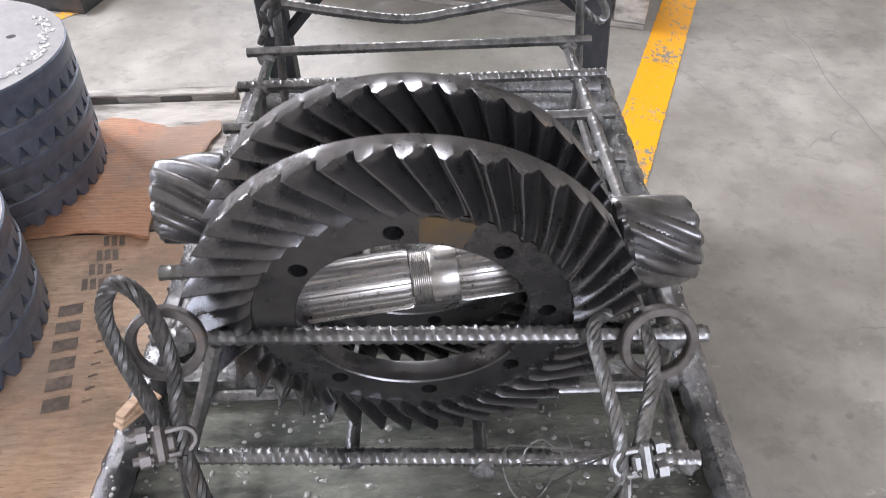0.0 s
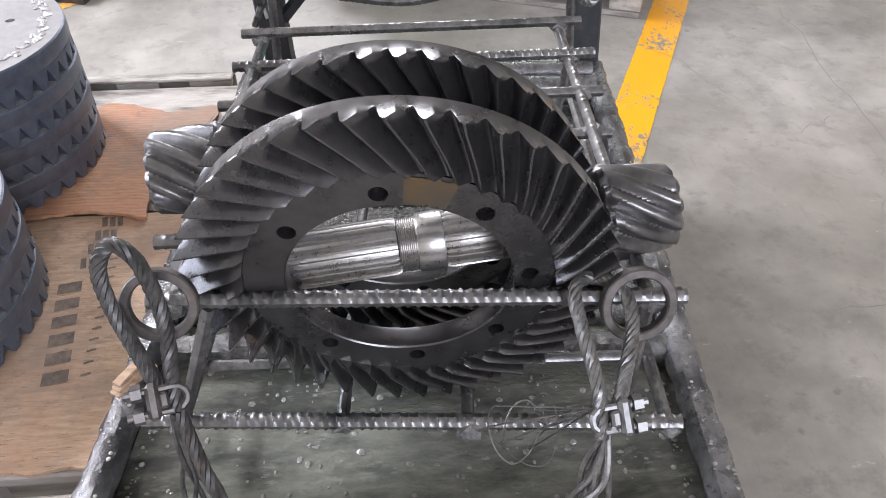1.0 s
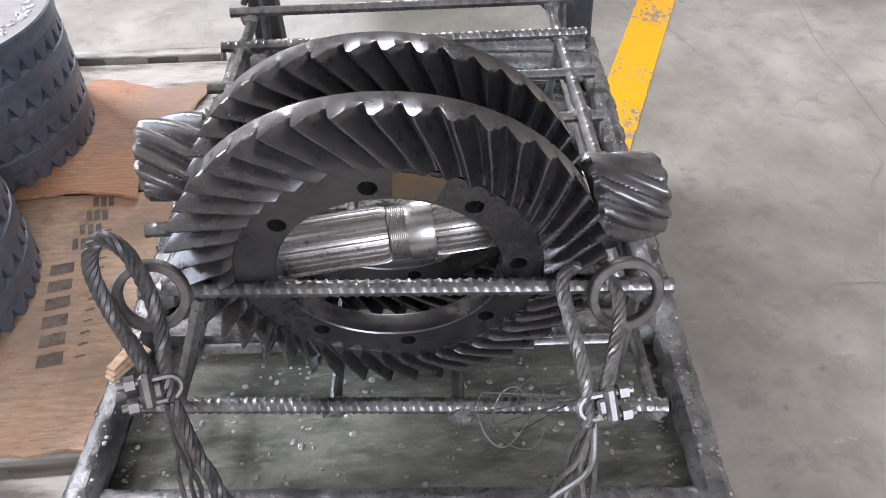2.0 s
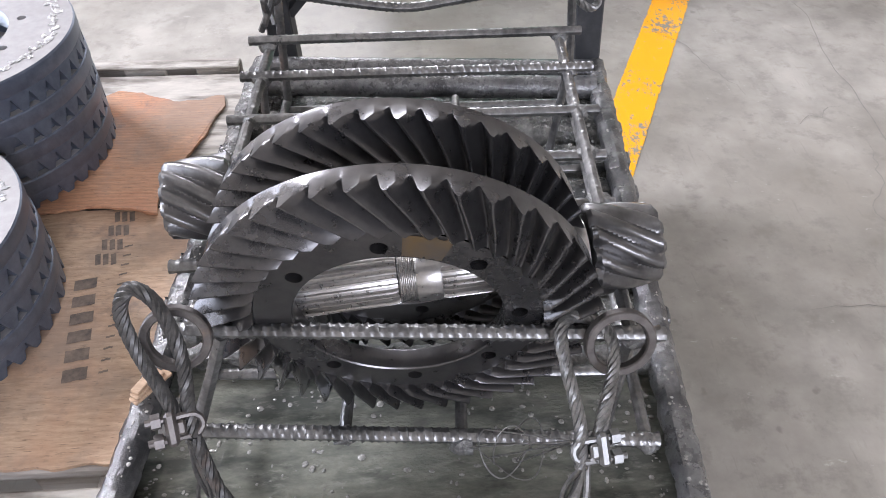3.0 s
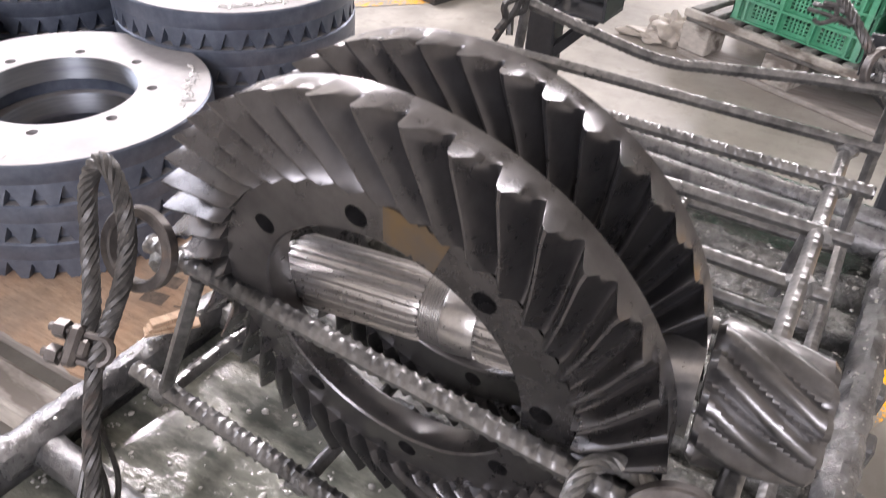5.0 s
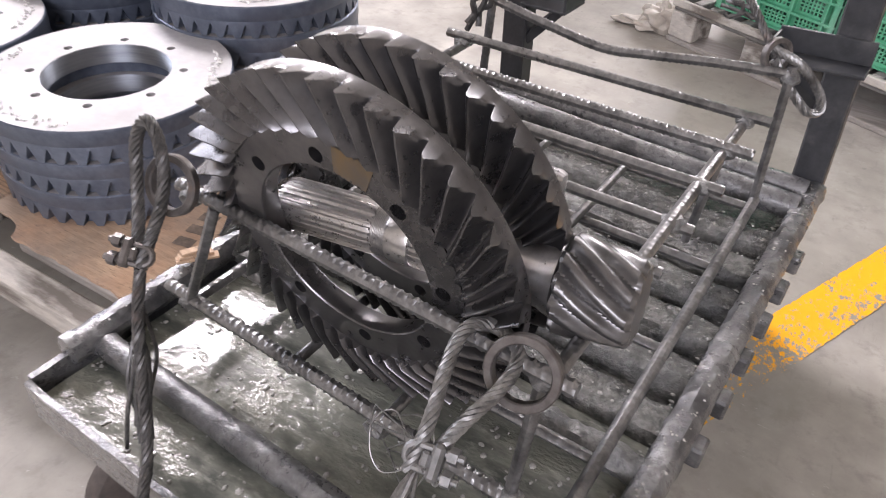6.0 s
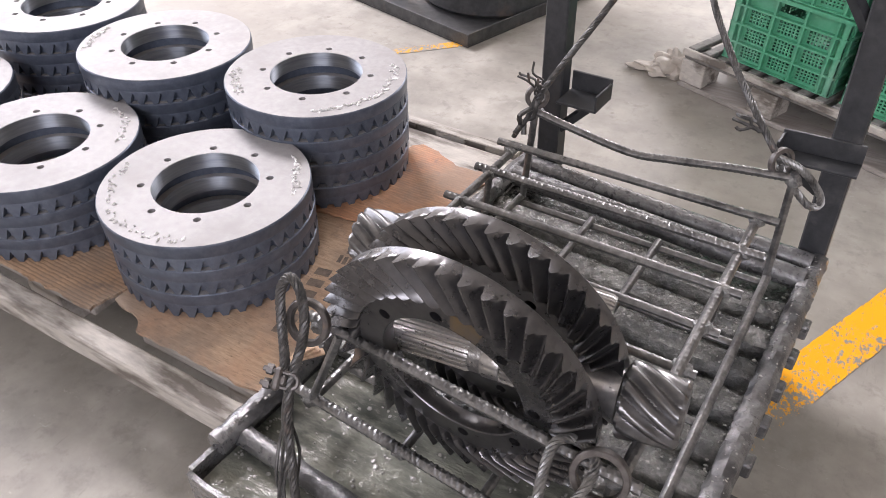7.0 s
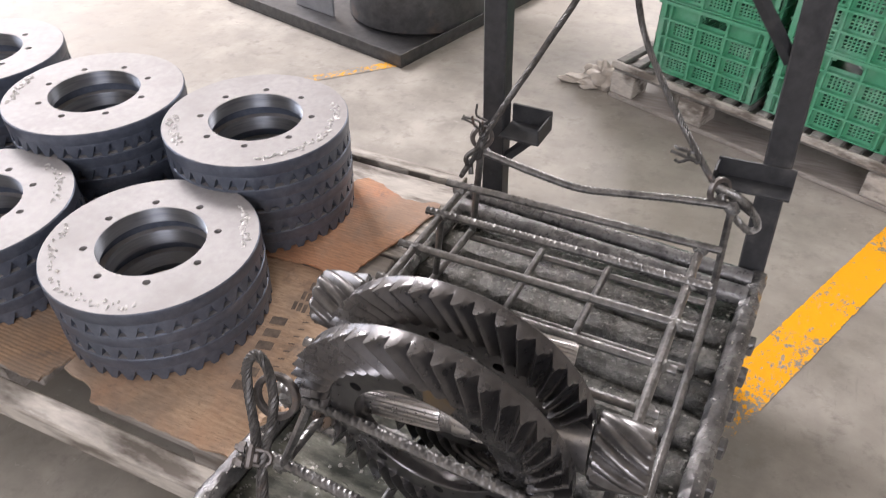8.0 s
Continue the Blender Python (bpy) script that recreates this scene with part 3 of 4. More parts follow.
# ---- the rebar basket ----
basket = thing("lifting_basket", "welded rebar lifting basket, oily, with steel eye rings", "basket")
TOP, LOW = 0.447, 0.300
BARS = [
    ("top_bar", (-0.243, 0.044, 0.468), (0.222, 0.014, 0.471), 0.0072),
    ("low_bar", (-0.285, 0.031, 0.314), (0.246, -0.005, 0.310), 0.0078),
    ("top_bar", (-0.238, 0.584, 0.455), (0.252, 0.597, 0.452), 0.0068),
    ("top_bar", (-0.240, 0.502, TOP), (0.252, 0.501, 0.450), 0.0068),
    ("top_bar", (-0.243, 0.401, TOP), (0.241, 0.403, TOP), 0.0068),
    ("top_bar", (-0.240, 0.316, 0.444), (0.233, 0.316, 0.441), 0.0066),
    ("top_bar", (-0.238, 0.230, 0.442), (0.226, 0.229, 0.440), 0.0066),
    ("side_rail", (-0.226, 0.042, 0.455), (-0.209, 0.605, 0.440), 0.0068),
    ("side_rail", (0.196, 0.020, 0.457), (0.220, 0.612, 0.440), 0.0068),
    ("low_rail", (-0.252, 0.020, 0.302), (-0.212, 0.655, LOW), 0.0068),
    ("low_rail", (0.236, -0.006, 0.300), (0.264, 0.655, LOW), 0.0068),
    ("low_rail", (-0.090, 0.016, 0.302), (-0.062, 0.655, 0.299), 0.0062),
    ("low_rail", (0.036, 0.000, 0.300), (0.070, 0.655, 0.299), 0.0062),
    ("low_bar", (-0.25, 0.118, 0.288), (0.245, 0.100, 0.287), 0.0066),
    ("low_bar", (-0.24, 0.300, 0.286), (0.255, 0.290, 0.286), 0.0066),
    ("low_bar", (-0.23, 0.480, 0.286), (0.265, 0.475, 0.286), 0.0066),
    ("low_bar", (-0.22, 0.650, 0.286), (0.270, 0.650, 0.286), 0.0066),
    ("upright", (-0.246, 0.026, 0.310), (-0.192, 0.040, 0.460), 0.0062),
    ("upright", (0.186, 0.002, 0.308), (0.192, 0.018, 0.470), 0.0062),
    ("upright", (-0.211, 0.655, 0.296), (-0.196, 0.648, 0.530), 0.0066),
    ("upright", (0.262, 0.655, 0.296), (0.248, 0.676, 0.500), 0.0066),
    ("upright", (-0.222, 0.500, 0.300), (-0.211, 0.500, 0.440), 0.006),
    ("upright", (0.205, 0.500, 0.296), (0.216, 0.500, 0.440), 0.006),
]
for name, a, b, r in BARS:
    part(name, rebar(a, b, r, ribs=0.22 if a[1] in (0.502, 0.044, 0.031) else 0.08), REBAR, basket)
part("stub", rebar((-0.262, 0.140, 0.452), (-0.212, 0.140, 0.452), 0.0072), REBAR, basket)
part("bent_bar", rebar((-0.205, 0.642, 0.502), (0.256, 0.676, 0.490), 0.0068, via=((-0.10, 0.647, 0.480), (-0.01, 0.652, 0.466), (0.06, 0.658, 0.472), (0.16, 0.668, 0.483))), REBAR, basket, "sagging bent bar")
for i, (x, y, z) in enumerate(((-0.211, 0.584, 0.446), (0.220, 0.596, 0.446), (-0.211, 0.502, 0.443), (0.218, 0.501, 0.444), (0.214, 0.403, 0.444), (-0.214, 0.401, 0.444),
                               (0.211, 0.316, 0.443), (0.207, 0.229, 0.444), (-0.222, 0.040, 0.462), (0.197, 0.016, 0.464), (-0.195, 0.646, 0.500), (0.250, 0.674, 0.486),
                               (-0.248, 0.028, 0.308), (0.236, -0.004, 0.304), (-0.089, 0.018, 0.308), (0.037, 0.001, 0.305), (0.19, 0.0, 0.312))):
    part("weld", blob((x, y, z), 0.0115, (1.25, 1.0, 0.9), i * 1.7, 2, 0.45), WELD, basket)


def lug(at, radius, thick, normal):
    """An eye ring: a sawn piece of thick-walled tube, wider along its axis than it is thick."""
    nrm = Vector(normal).normalized()
    bm, rows, half = bmesh.new(), [], thick * 1.25
    for q in ring_path(at, radius, normal, 44):
        out = (q - Vector(at)).normalized()
        rows.append([bm.verts.new(q + out * a * thick + nrm * b * half) for a, b in ((1, 0.75), (0.7, 1), (-0.7, 1), (-1, 0.75), (-1, -0.75), (-0.7, -1), (0.7, -1), (1, -0.75))])
    for r0, r1 in zip(rows, rows[1:] + rows[:1]):
        for k in range(8):
            bm.faces.new((r0[k], r0[(k + 1) % 8], r1[(k + 1) % 8], r1[k]))
    return part("eye_ring", bm, RING, basket, "worn brown steel eye ring")


lug((-0.222, 0.018, 0.488), 0.0275, 0.0042, (0.08, -0.90, 0.42))
lug((0.178, 0.006, 0.472), 0.0290, 0.0042, (0.05, -0.90, 0.40))
lug((0.222, 0.690, 0.505), 0.0200, 0.0040, (0.75, -0.60, 0.2))
lug((-0.196, 0.645, 0.528), 0.0180, 0.0040, (0.6, -0.75, 0.2))


# ---- crown wheels ----
def crown_wheel(name, label):
    """Axis z, toothed face up, the bolt face at z = 0."""
    wheel = thing(name, label, "gear", "pair of crown wheels")
    per, steps, toe, heel = 14, 9, 0.1335, 0.1874
    bm, rows, n = bmesh.new(), [], 43 * 14

    def shape(p):
        if p < 0.08:
            return 1.0
        if p < 0.33:
            return 0.5 + 0.5 * math.cos(math.pi * ((p - 0.08) / 0.25) ** 1.1)
        if p < 0.45:
            return 0.0
        return ((p - 0.45) / 0.55) ** 1.15
    for k in range(steps + 1):
        u = k / steps
        r, turn = toe + (heel - toe) * u, -radians(13.5) * (1 - u) ** 1.25
        root, tip = -0.0005 - 0.0165 * u, 0.0105 - 0.0055 * u
        if k == 0:
            tip -= 0.003
        row = []
        for i in range(n):
            a, z = 2 * math.pi * i / n + turn, root + (tip - root) * shape((i % per) / per)
            q = r + (0.30 * (z - 0.005) if k == steps else 0)
            row.append(bm.verts.new((q * math.cos(a), q * math.sin(a), z)))
        rows.append(row)
    for r, z in ((0.1812, -0.0185), (0.1818, -0.0262), (0.1800, -0.0282)):
        rows.append([bm.verts.new((r * math.cos(2 * math.pi * i / n), r * math.sin(2 * math.pi * i / n), z)) for i in range(n)])
    toe_turn = -radians(13.5)
    rows.insert(0, [bm.verts.new((0.1325 * math.cos(2 * math.pi * i / n + toe_turn), 0.1325 * math.sin(2 * math.pi * i / n + toe_turn), -0.0025)) for i in range(n)])
    for r0, r1 in zip(rows, rows[1:]):
        for i in range(n):
            bm.faces.new((r0[i], r0[(i + 1) % n], r1[(i + 1) % n], r1[i]))
    part("tooth_ring", bm, GEAR, wheel)
    bm = lathe(bmesh.new(), [(0.0990, 0.0004), (0.1005, -0.017), (0.1325, -0.019), (0.1798, -0.0282), (0.1740, -0.0320), (0.1400, -0.0325), (0.1340, -0.030), (0.1300, -0.024), (0.0990, -0.023), (0.0978, -0.021), (0.0978, -0.001)], 120)
    part("hub_ring", bm, GEAR, wheel)
    part("bolt_face", drilled_annulus(bmesh.new(), 0.0990, 0.1328, 0.0005, 0.1115, 0.0078, 8, radians(7.6), 0.016), GEAR, wheel, "bolt face with eight drilled holes")
    return wheel


def patch(r0, r1, a0, a1, z, wobble=0.003):
    """A thin smear of paint on a ring face."""
    bm, rows = bmesh.new(), []
    for i in range(25):
        a = a0 + (a1 - a0) * i / 24
        w = wobble * noise.noise(Vector((i * 0.5, r0 * 50, 1)))
        rows.append([bm.verts.new(((r0 - w) * math.cos(a), (r0 - w) * math.sin(a), z)), bm.verts.new(((r1 + w) * math.cos(a), (r1 + w) * math.sin(a), z))])
    for p, q in zip(rows, rows[1:]):
        bm.faces.new((p[0], p[1], q[1], q[0]))
    return bm


def facing(at, normal, spin=0.0):
    z = Vector(normal).normalized()
    x = (Vector((1, 0, 0)) - z * z.x).normalized()
    m = Matrix((x, z.cross(x), z)).transposed().to_4x4()
    return Matrix.Translation(at) @ m @ Matrix.Rotation(radians(spin), 4, "Z")


FRONT_GEAR, GEAR_NORMAL = (-0.0235, 0.0365, 0.4795), (-0.0367, -0.9907, -0.1300)
REAR_GEAR = (-0.0235, 0.1255, 0.4775)
front_gear = crown_wheel("crown_wheel", "dark oiled steel crown wheel with spiral teeth, standing in the basket")
rear_gear = copy_thing(front_gear, facing(REAR_GEAR, GEAR_NORMAL, 4.0))
front_gear.matrix_basis = facing(FRONT_GEAR, GEAR_NORMAL, -1.3)
part("paint_mark", patch(0.1010, 0.1290, radians(69), radians(88), 0.0012), RUST, front_gear, "ochre paint smear on the bolt face")
part("paint_mark", patch(0.1600, 0.1690, radians(2), radians(16), -0.0330), YELLOW, rear_gear, "yellow paint dab on the rim")


# ---- pinion shafts ----
def turned(profile, n, ripple=None):
    """A solid of revolution round z, open profile from end to end; ripple changes the radius by (station, angle)."""
    bm, rows = bmesh.new(), []
    for k, (r, z) in enumerate(profile):
        rows.append([bm.verts.new(((r + (ripple(k, 2 * math.pi * i / n) if ripple else 0)) * math.cos(2 * math.pi * i / n),
                                   (r + (ripple(k, 2 * math.pi * i / n) if ripple else 0)) * math.sin(2 * math.pi * i / n), z)) for i in range(n)])
    for r0, r1 in zip(rows, rows[1:]):
        for i in range(n):
            bm.faces.new((r0[i], r0[(i + 1) % n], r1[(i + 1) % n], r1[i]))
    bm.faces.new(rows[0][::-1])
    bm.faces.new(rows[-1])
    return bm


def pinion(label, length):
    """Axis z: the toothed head starts at z = 0, the shaft runs on to z = length."""
    ob = thing("pinion_shaft", label, "pinion", "pair of pinion shafts")
    steps, teeth = 18, 11

    def tooth(k, a):
        u = k / (steps - 1)
        p = (teeth * (a / (2 * math.pi)) - 2.0 * u) % 1.0
        h = 1.0 if p < 0.34 else (1 - (p - 0.34) / 0.22) if p < 0.56 else 0.0 if p < 0.74 else (p - 0.74) / 0.26
        return -0.0085 * (1 - h) * (0.75 + 0.25 * u) - (0.004 if k in (0, steps - 1) else 0)
    part("pinion_head", turned([(0.0400 + 0.008 * k / (steps - 1), 0.070 * k / (steps - 1)) for k in range(steps)], 176, tooth), PINION, ob, "spiral-toothed pinion head")
    part("neck", turned([(0.034, 0.073), (0.033, 0.078), (0.029, 0.088), (0.0275, 0.098), (0.0275, 0.165)], 64), SHAFT, ob)

    def spline_teeth(k, a):
        return 0.0017 * (1 if math.sin(26 * a) > 0.15 else -1)
    part("spline", turned([(0.0245, 0.165), (0.0262, 0.169), (0.0262, 0.212), (0.0248, 0.217)], 26 * 6, spline_teeth), SHAFT, ob)
    part("collar", turned([(0.0270, 0.217), (0.0278, 0.219), (0.0278, 0.240), (0.0268, 0.242)], 48), SHAFT, ob)
    thread = [(0.0258 - 0.0011 * (k % 2), 0.242 + 0.0009 * k) for k in range(20)]
    part("thread", turned(thread, 40), SHAFT, ob)
    part("spline", turned([(0.0244, 0.260), (0.0258, 0.265), (0.0258, length - 0.006), (0.0235, length)], 26 * 6, spline_teeth), SHAFT, ob)
    return ob


def along(start, towards, spin=0.0):
    d = Vector(towards) - Vector(start)
    return Matrix.Translation(start) @ d.to_track_quat("Z", "Y").to_matrix().to_4x4() @ Matrix.Rotation(radians(spin), 4, "Z")


right_pinion = pinion("oiled steel pinion with a bright splined shaft, lying between the gears", 0.372)
left_pinion = copy_thing(right_pinion, along((-0.264, 0.192, 0.497), (0.10, 0.232, 0.484), 20))
left_pinion["label"] = "oiled steel pinion lying behind the gears with its head outside"
right_pinion.matrix_basis = along((0.234, 0.116, 0.490), (-0.15, 0.090, 0.460))


# ---- wire rope slings ----
def sling(name, label):
    return thing(name, label, "wire rope", "wire rope slings")


def clip(parent, at, axis, across, mat):
    """A saddle clip: U-bolt, saddle and two nuts round the rope."""
    a, c = Vector(axis).normalized(), Vector(across).normalized()
    c = (c - a * c.dot(a)).normalized()
    up = a.cross(c)
    at = Vector(at)
    m = Matrix((c, a, up)).transposed().to_4x4()
    saddle = box(bmesh.new(), (0.008, -0.0150, -0.0075), (0.0185, 0.0150, 0.0075), 0.003)
    box(saddle, (0.001, -0.0065, -0.0070), (0.0090, 0.0065, 0.0070), 0.002)
    bmesh.ops.transform(saddle, matrix=Matrix.Translation(at) @ m, verts=saddle.verts)
    body = part("clip", saddle, mat, parent, "cast zinc saddle clip")
    u_path = [at + c * 0.034 + a * 0.009, at - c * 0.004 + a * 0.009] + [at - c * (0.004 + 0.009 * math.sin(t)) + a * 0.009 * math.cos(t) for t in (0.5, 1.1, 1.57, 2.1, 2.7)] + [at - c * 0.004 - a * 0.009, at + c * 0.034 - a * 0.009]
    part("u_bolt", tube(bmesh.new(), u_path, 0.0034, 8), mat, body)
    for s in (1, -1):
        p = at + a * 0.009 * s
        part("nut", tube(bmesh.new(), [p + c * 0.021, p + c * 0.029], 0.0072, 6), mat, body)


def loose_wires(parent, start, ends, radius, mat, seed, spread=0.02):
    rnd = random.Random(seed)
    for e in ends:
        s, e = Vector(start), Vector(e)
        mids = [s.lerp(e, t) + Vector([rnd.uniform(-spread, spread) for _ in range(3)]) * math.sin(math.pi * t) for t in (0.25, 0.5, 0.75)]
        part("loose_strand", tube(bmesh.new(), spline([s, *mids, e], 0.006), radius, 6), mat, parent)


left_sling = sling("wire_rope_sling", "dirty twisted wire rope looped through an eye ring, frayed")
loop = [(-0.214, -0.047, 0.440), (-0.232, -0.022, 0.462), (-0.252, 0.002, 0.495), (-0.258, 0.016, 0.530), (-0.245, 0.022, 0.552), (-0.228, 0.018, 0.540),
        (-0.218, 0.008, 0.505), (-0.213, -0.008, 0.478), (-0.211, -0.030, 0.452), (-0.206, -0.050, 0.434)]
part("rope", wire_rope(spline(loop, 0.004), 0.0066, pitch=0.045), OLD_ROPE, left_sling)
tail = [(-0.206, -0.050, 0.434), (-0.190, -0.078, 0.392), (-0.168, -0.105, 0.342), (-0.140, -0.138, 0.288), (-0.120, -0.172, 0.25), (-0.112, -0.186, 0.20)]
part("rope", wire_rope(spline(tail, 0.004), 0.0060, pitch=0.045), OLD_ROPE, left_sling)
loose_wires(left_sling, (-0.211, -0.050, 0.436), [(-0.195, -0.110, 0.262), (-0.180, -0.120, 0.255), (-0.205, -0.100, 0.262), (-0.172, -0.110, 0.258), (-0.19, -0.13, 0.25), (-0.165, -0.13, 0.252)], 0.0022, OLD_ROPE, 3, 0.012)
clip(left_sling, (-0.211, -0.044, 0.444), (0.15, -0.7, -0.7), (-0.9, -0.3, 0.1), RING)

right_sling = sling("wire_rope_sling", "bright galvanised wire rope looped over a bar, clamped and frayed")
loop = [(0.132, -0.090, 0.420), (0.132, -0.060, 0.448), (0.124, -0.022, 0.474), (0.122, 0.008, 0.487), (0.134, 0.026, 0.486), (0.158, 0.026, 0.480), (0.170, 0.010, 0.474), (0.168, -0.018, 0.466),
        (0.156, -0.050, 0.452), (0.142, -0.085, 0.424)]
part("rope", wire_rope(spline(loop, 0.004), 0.0062, pitch=0.042), ROPE, right_sling)
loose_wires(right_sling, (0.138, -0.085, 0.424), [(0.090, -0.150, 0.262), (0.100, -0.160, 0.258), (0.108, -0.150, 0.258), (0.078, -0.140, 0.262), (0.115, -0.155, 0.255), (0.085, -0.165, 0.26), (0.120, -0.140, 0.26)], 0.0026, ROPE, 8, 0.014)
for i in range(6):
    # springy single wires that curl beside the clip
    cx, cy, cz, rr = 0.082 + 0.008 * math.sin(3 * i), -0.045 + 0.006 * i, 0.375 - 0.010 * i, 0.018 + 0.007 * (i % 4)
    curl = [(0.128, -0.072, 0.436)] + [(cx + rr * math.cos(a + i) * (1 - 0.04 * k), cy + 0.35 * rr * math.sin(2 * a), cz + rr * 1.25 * math.sin(a + i)) for k, a in enumerate(0.62 * k for k in range(3 + 2 * (i % 4)))]
    part("loose_strand", tube(bmesh.new(), spline(curl, 0.004), 0.0008, 5), ROPE, right_sling)
clip(right_sling, (0.138, -0.080, 0.432), (0.1, -0.7, -0.7), (1.0, 0.05, -0.05), ZINC)

rear_left = sling("wire_rope_sling", "taut wire rope rising from the basket corner, frayed end")
part("rope", wire_rope(spline([(-0.196, 0.640, 0.508), (-0.182, 0.650, 0.552), (-0.135, 0.770, 0.655), (-0.09, 0.872, 0.765), (-0.06, 0.91, 0.93), (-0.04, 0.92, 1.12)], 0.006), 0.0062, pitch=0.05), OLD_ROPE, rear_left)
loose_wires(rear_left, (-0.192, 0.640, 0.535), [(-0.225, 0.625, 0.575), (-0.205, 0.615, 0.585), (-0.185, 0.615, 0.58), (-0.235, 0.64, 0.56), (-0.21, 0.65, 0.59)], 0.0022, OLD_ROPE, 5, 0.01)
loose_wires(rear_left, (-0.195, 0.640, 0.53), [(-0.215, 0.60, 0.47), (-0.225, 0.62, 0.45), (-0.205, 0.62, 0.46)], 0.005, OLD_ROPE, 6, 0.012)
rear_right = sling("wire_rope_sling", "wire rope with a thimble loop hanging on an eye ring")
part("rope", wire_rope(spline([(0.225, 0.690, 0.500), (0.185, 0.700, 0.543), (0.095, 0.805, 0.600), (0.010, 0.895, 0.690), (-0.03, 0.92, 0.85), (-0.035, 0.93, 1.12)], 0.006), 0.0062, pitch=0.05), OLD_ROPE, rear_right)
part("rope", wire_rope(spline([(0.215, 0.685, 0.515), (0.255, 0.690, 0.500), (0.290, 0.700, 0.465), (0.300, 0.702, 0.440), (0.285, 0.698, 0.434), (0.255, 0.690, 0.462), (0.222, 0.684, 0.500)], 0.004), 0.0066, pitch=0.045), ROPE, rear_right)
loose_wires(rear_right, (0.185, 0.705, 0.545), [(0.128, 0.715, 0.545), (0.138, 0.70, 0.54), (0.132, 0.725, 0.55), (0.142, 0.712, 0.556)], 0.003, OLD_ROPE, 9, 0.008)


# ---- the low pallet with stacked rings ----
pallet = thing("low_pallet", "low pallet with a dusty white front beam and grey timber deck", "pallet")
PX0, PX1, PY0, PY1, DECK = -1.86, -0.385, 0.045, 0.95, 0.172
for i in range(1, 9):
    y0 = PY0 + 0.02 + i * (PY1 - PY0 - 0.03) / 9
    part("deck_board", box(bmesh.new(), (PX0, y0, DECK - 0.02), (PX1, y0 + 0.088, DECK), 0.003), WOOD, pallet, smooth=False)
for x0, x1 in ((PX0, -0.82), (-0.69, PX1)):
    part("deck_board", box(bmesh.new(), (x0, PY0 + 0.02, DECK - 0.02), (x1, PY0 + 0.108, DECK), 0.003), WOOD, pallet, smooth=False)
part("front_beam", box(bmesh.new(), (PX0, PY0 - 0.045, 0.118), (PX1 - 0.002, PY0, 0.168), 0.004), PALE_EDGE, pallet, "dusty white front beam")
part("side_beam", box(bmesh.new(), (PX1 - 0.028, PY0 + 0.002, 0.07), (PX1 - 0.004, PY1 - 0.01, DECK - 0.021), 0.004), WOOD, pallet)
part("rear_rail", box(bmesh.new(), (PX0, PY1 - 0.008, DECK + 0.0155), (PX1 + 0.03, PY1 + 0.020, DECK + 0.021), 0.002), PALE_EDGE, pallet, "dusty thin rear rail")
for i in range(10):
    x0 = PX1 + 0.03 - 0.088 - i * 0.145
    part("rear_spacer", box(bmesh.new(), (x0, PY1 - 0.006, DECK + 0.0005), (x0 + 0.085, PY1 + 0.018, DECK + 0.0150), 0.002), PALE_EDGE, pallet)
# Backing board added behind the rail so its slots stay dark.
part("rear_beam", box(bmesh.new(), (PX0, PY1 + 0.0205, 0.06), (PX1 + 0.03, PY1 + 0.032, DECK + 0.017), 0.003), WOOD, pallet)
for x in (PX0 + 0.1, -1.1, PX1 - 0.14):
    for y in (PY0 + 0.05, 0.48, PY1 - 0.14):
        part("foot", box(bmesh.new(), (x, y, 0.0), (x + 0.1, y + 0.1, DECK - 0.0205), 0.003), WOOD, pallet)


part("edge_board", box(bmesh.new(), (-1.2, 0.640, DECK + 0.001), (-0.335, PY1 - 0.014, DECK + 0.008), 0.002), PALE_EDGE, pallet, "dusty pale edge board")


def torn_sheet(name, corners, z, thick, jag, label, seed, mat, curl=0.0):
    """A board with ragged edges through the corners."""
    pts = []
    for (ax, ay, ja), (bx, by, _) in zip(corners, corners[1:] + corners[:1]):
        d = Vector((bx - ax, by - ay, 0))
        n = max(2, int(d.length / 0.012))
        side = Vector((-d.y, d.x, 0)).normalized()
        for i in range(n):
            q = Vector((ax, ay, 0)) + d * i / n
            pts.append(q + side * ja * jag * (noise.noise(Vector((q.x * 25, q.y * 25, seed))) + 0.5 * noise.noise(Vector((q.x * 90, q.y * 90, seed)))))
    bm = bmesh.new()
    face = bm.faces.new([bm.verts.new((p.x, p.y, z + curl * max(0, noise.noise(Vector((p.x * 9, p.y * 9, seed)))))) for p in pts])
    made = bmesh.ops.extrude_face_region(bm, geom=[face])["geom"]
    for v in made:
        if isinstance(v, bmesh.types.BMVert):
            v.co.z += thick
    return mesh_thing(name, bm, mat, label, "plywood sheet", smooth=False)


printed_sheet = torn_sheet("plywood_sheet", [(-0.80, 0.100, 1), (-0.745, 0.092, 1.5), (-0.715, 0.086, 1.5), (-0.700, 0.064, 1), (-0.376, 0.070, 0.3), (-0.352, 0.535, 0.6), (-0.80, 0.53, 0.5)], DECK + 0.001, 0.006, 0.006, "printed tan plywood sheet lying on the pallet", 1.0, PLY)
torn_sheet("plywood_sheet", [(-1.80, 0.060, 1), (-0.812, 0.058, 1.5), (-0.806, 0.160, 1), (-0.806, 0.50, 0.5), (-1.80, 0.50, 0.5)], DECK + 0.001, 0.006, 0.010, "tan plywood sheet with a ragged edge on the pallet", 2.0, SAWN_PLY)
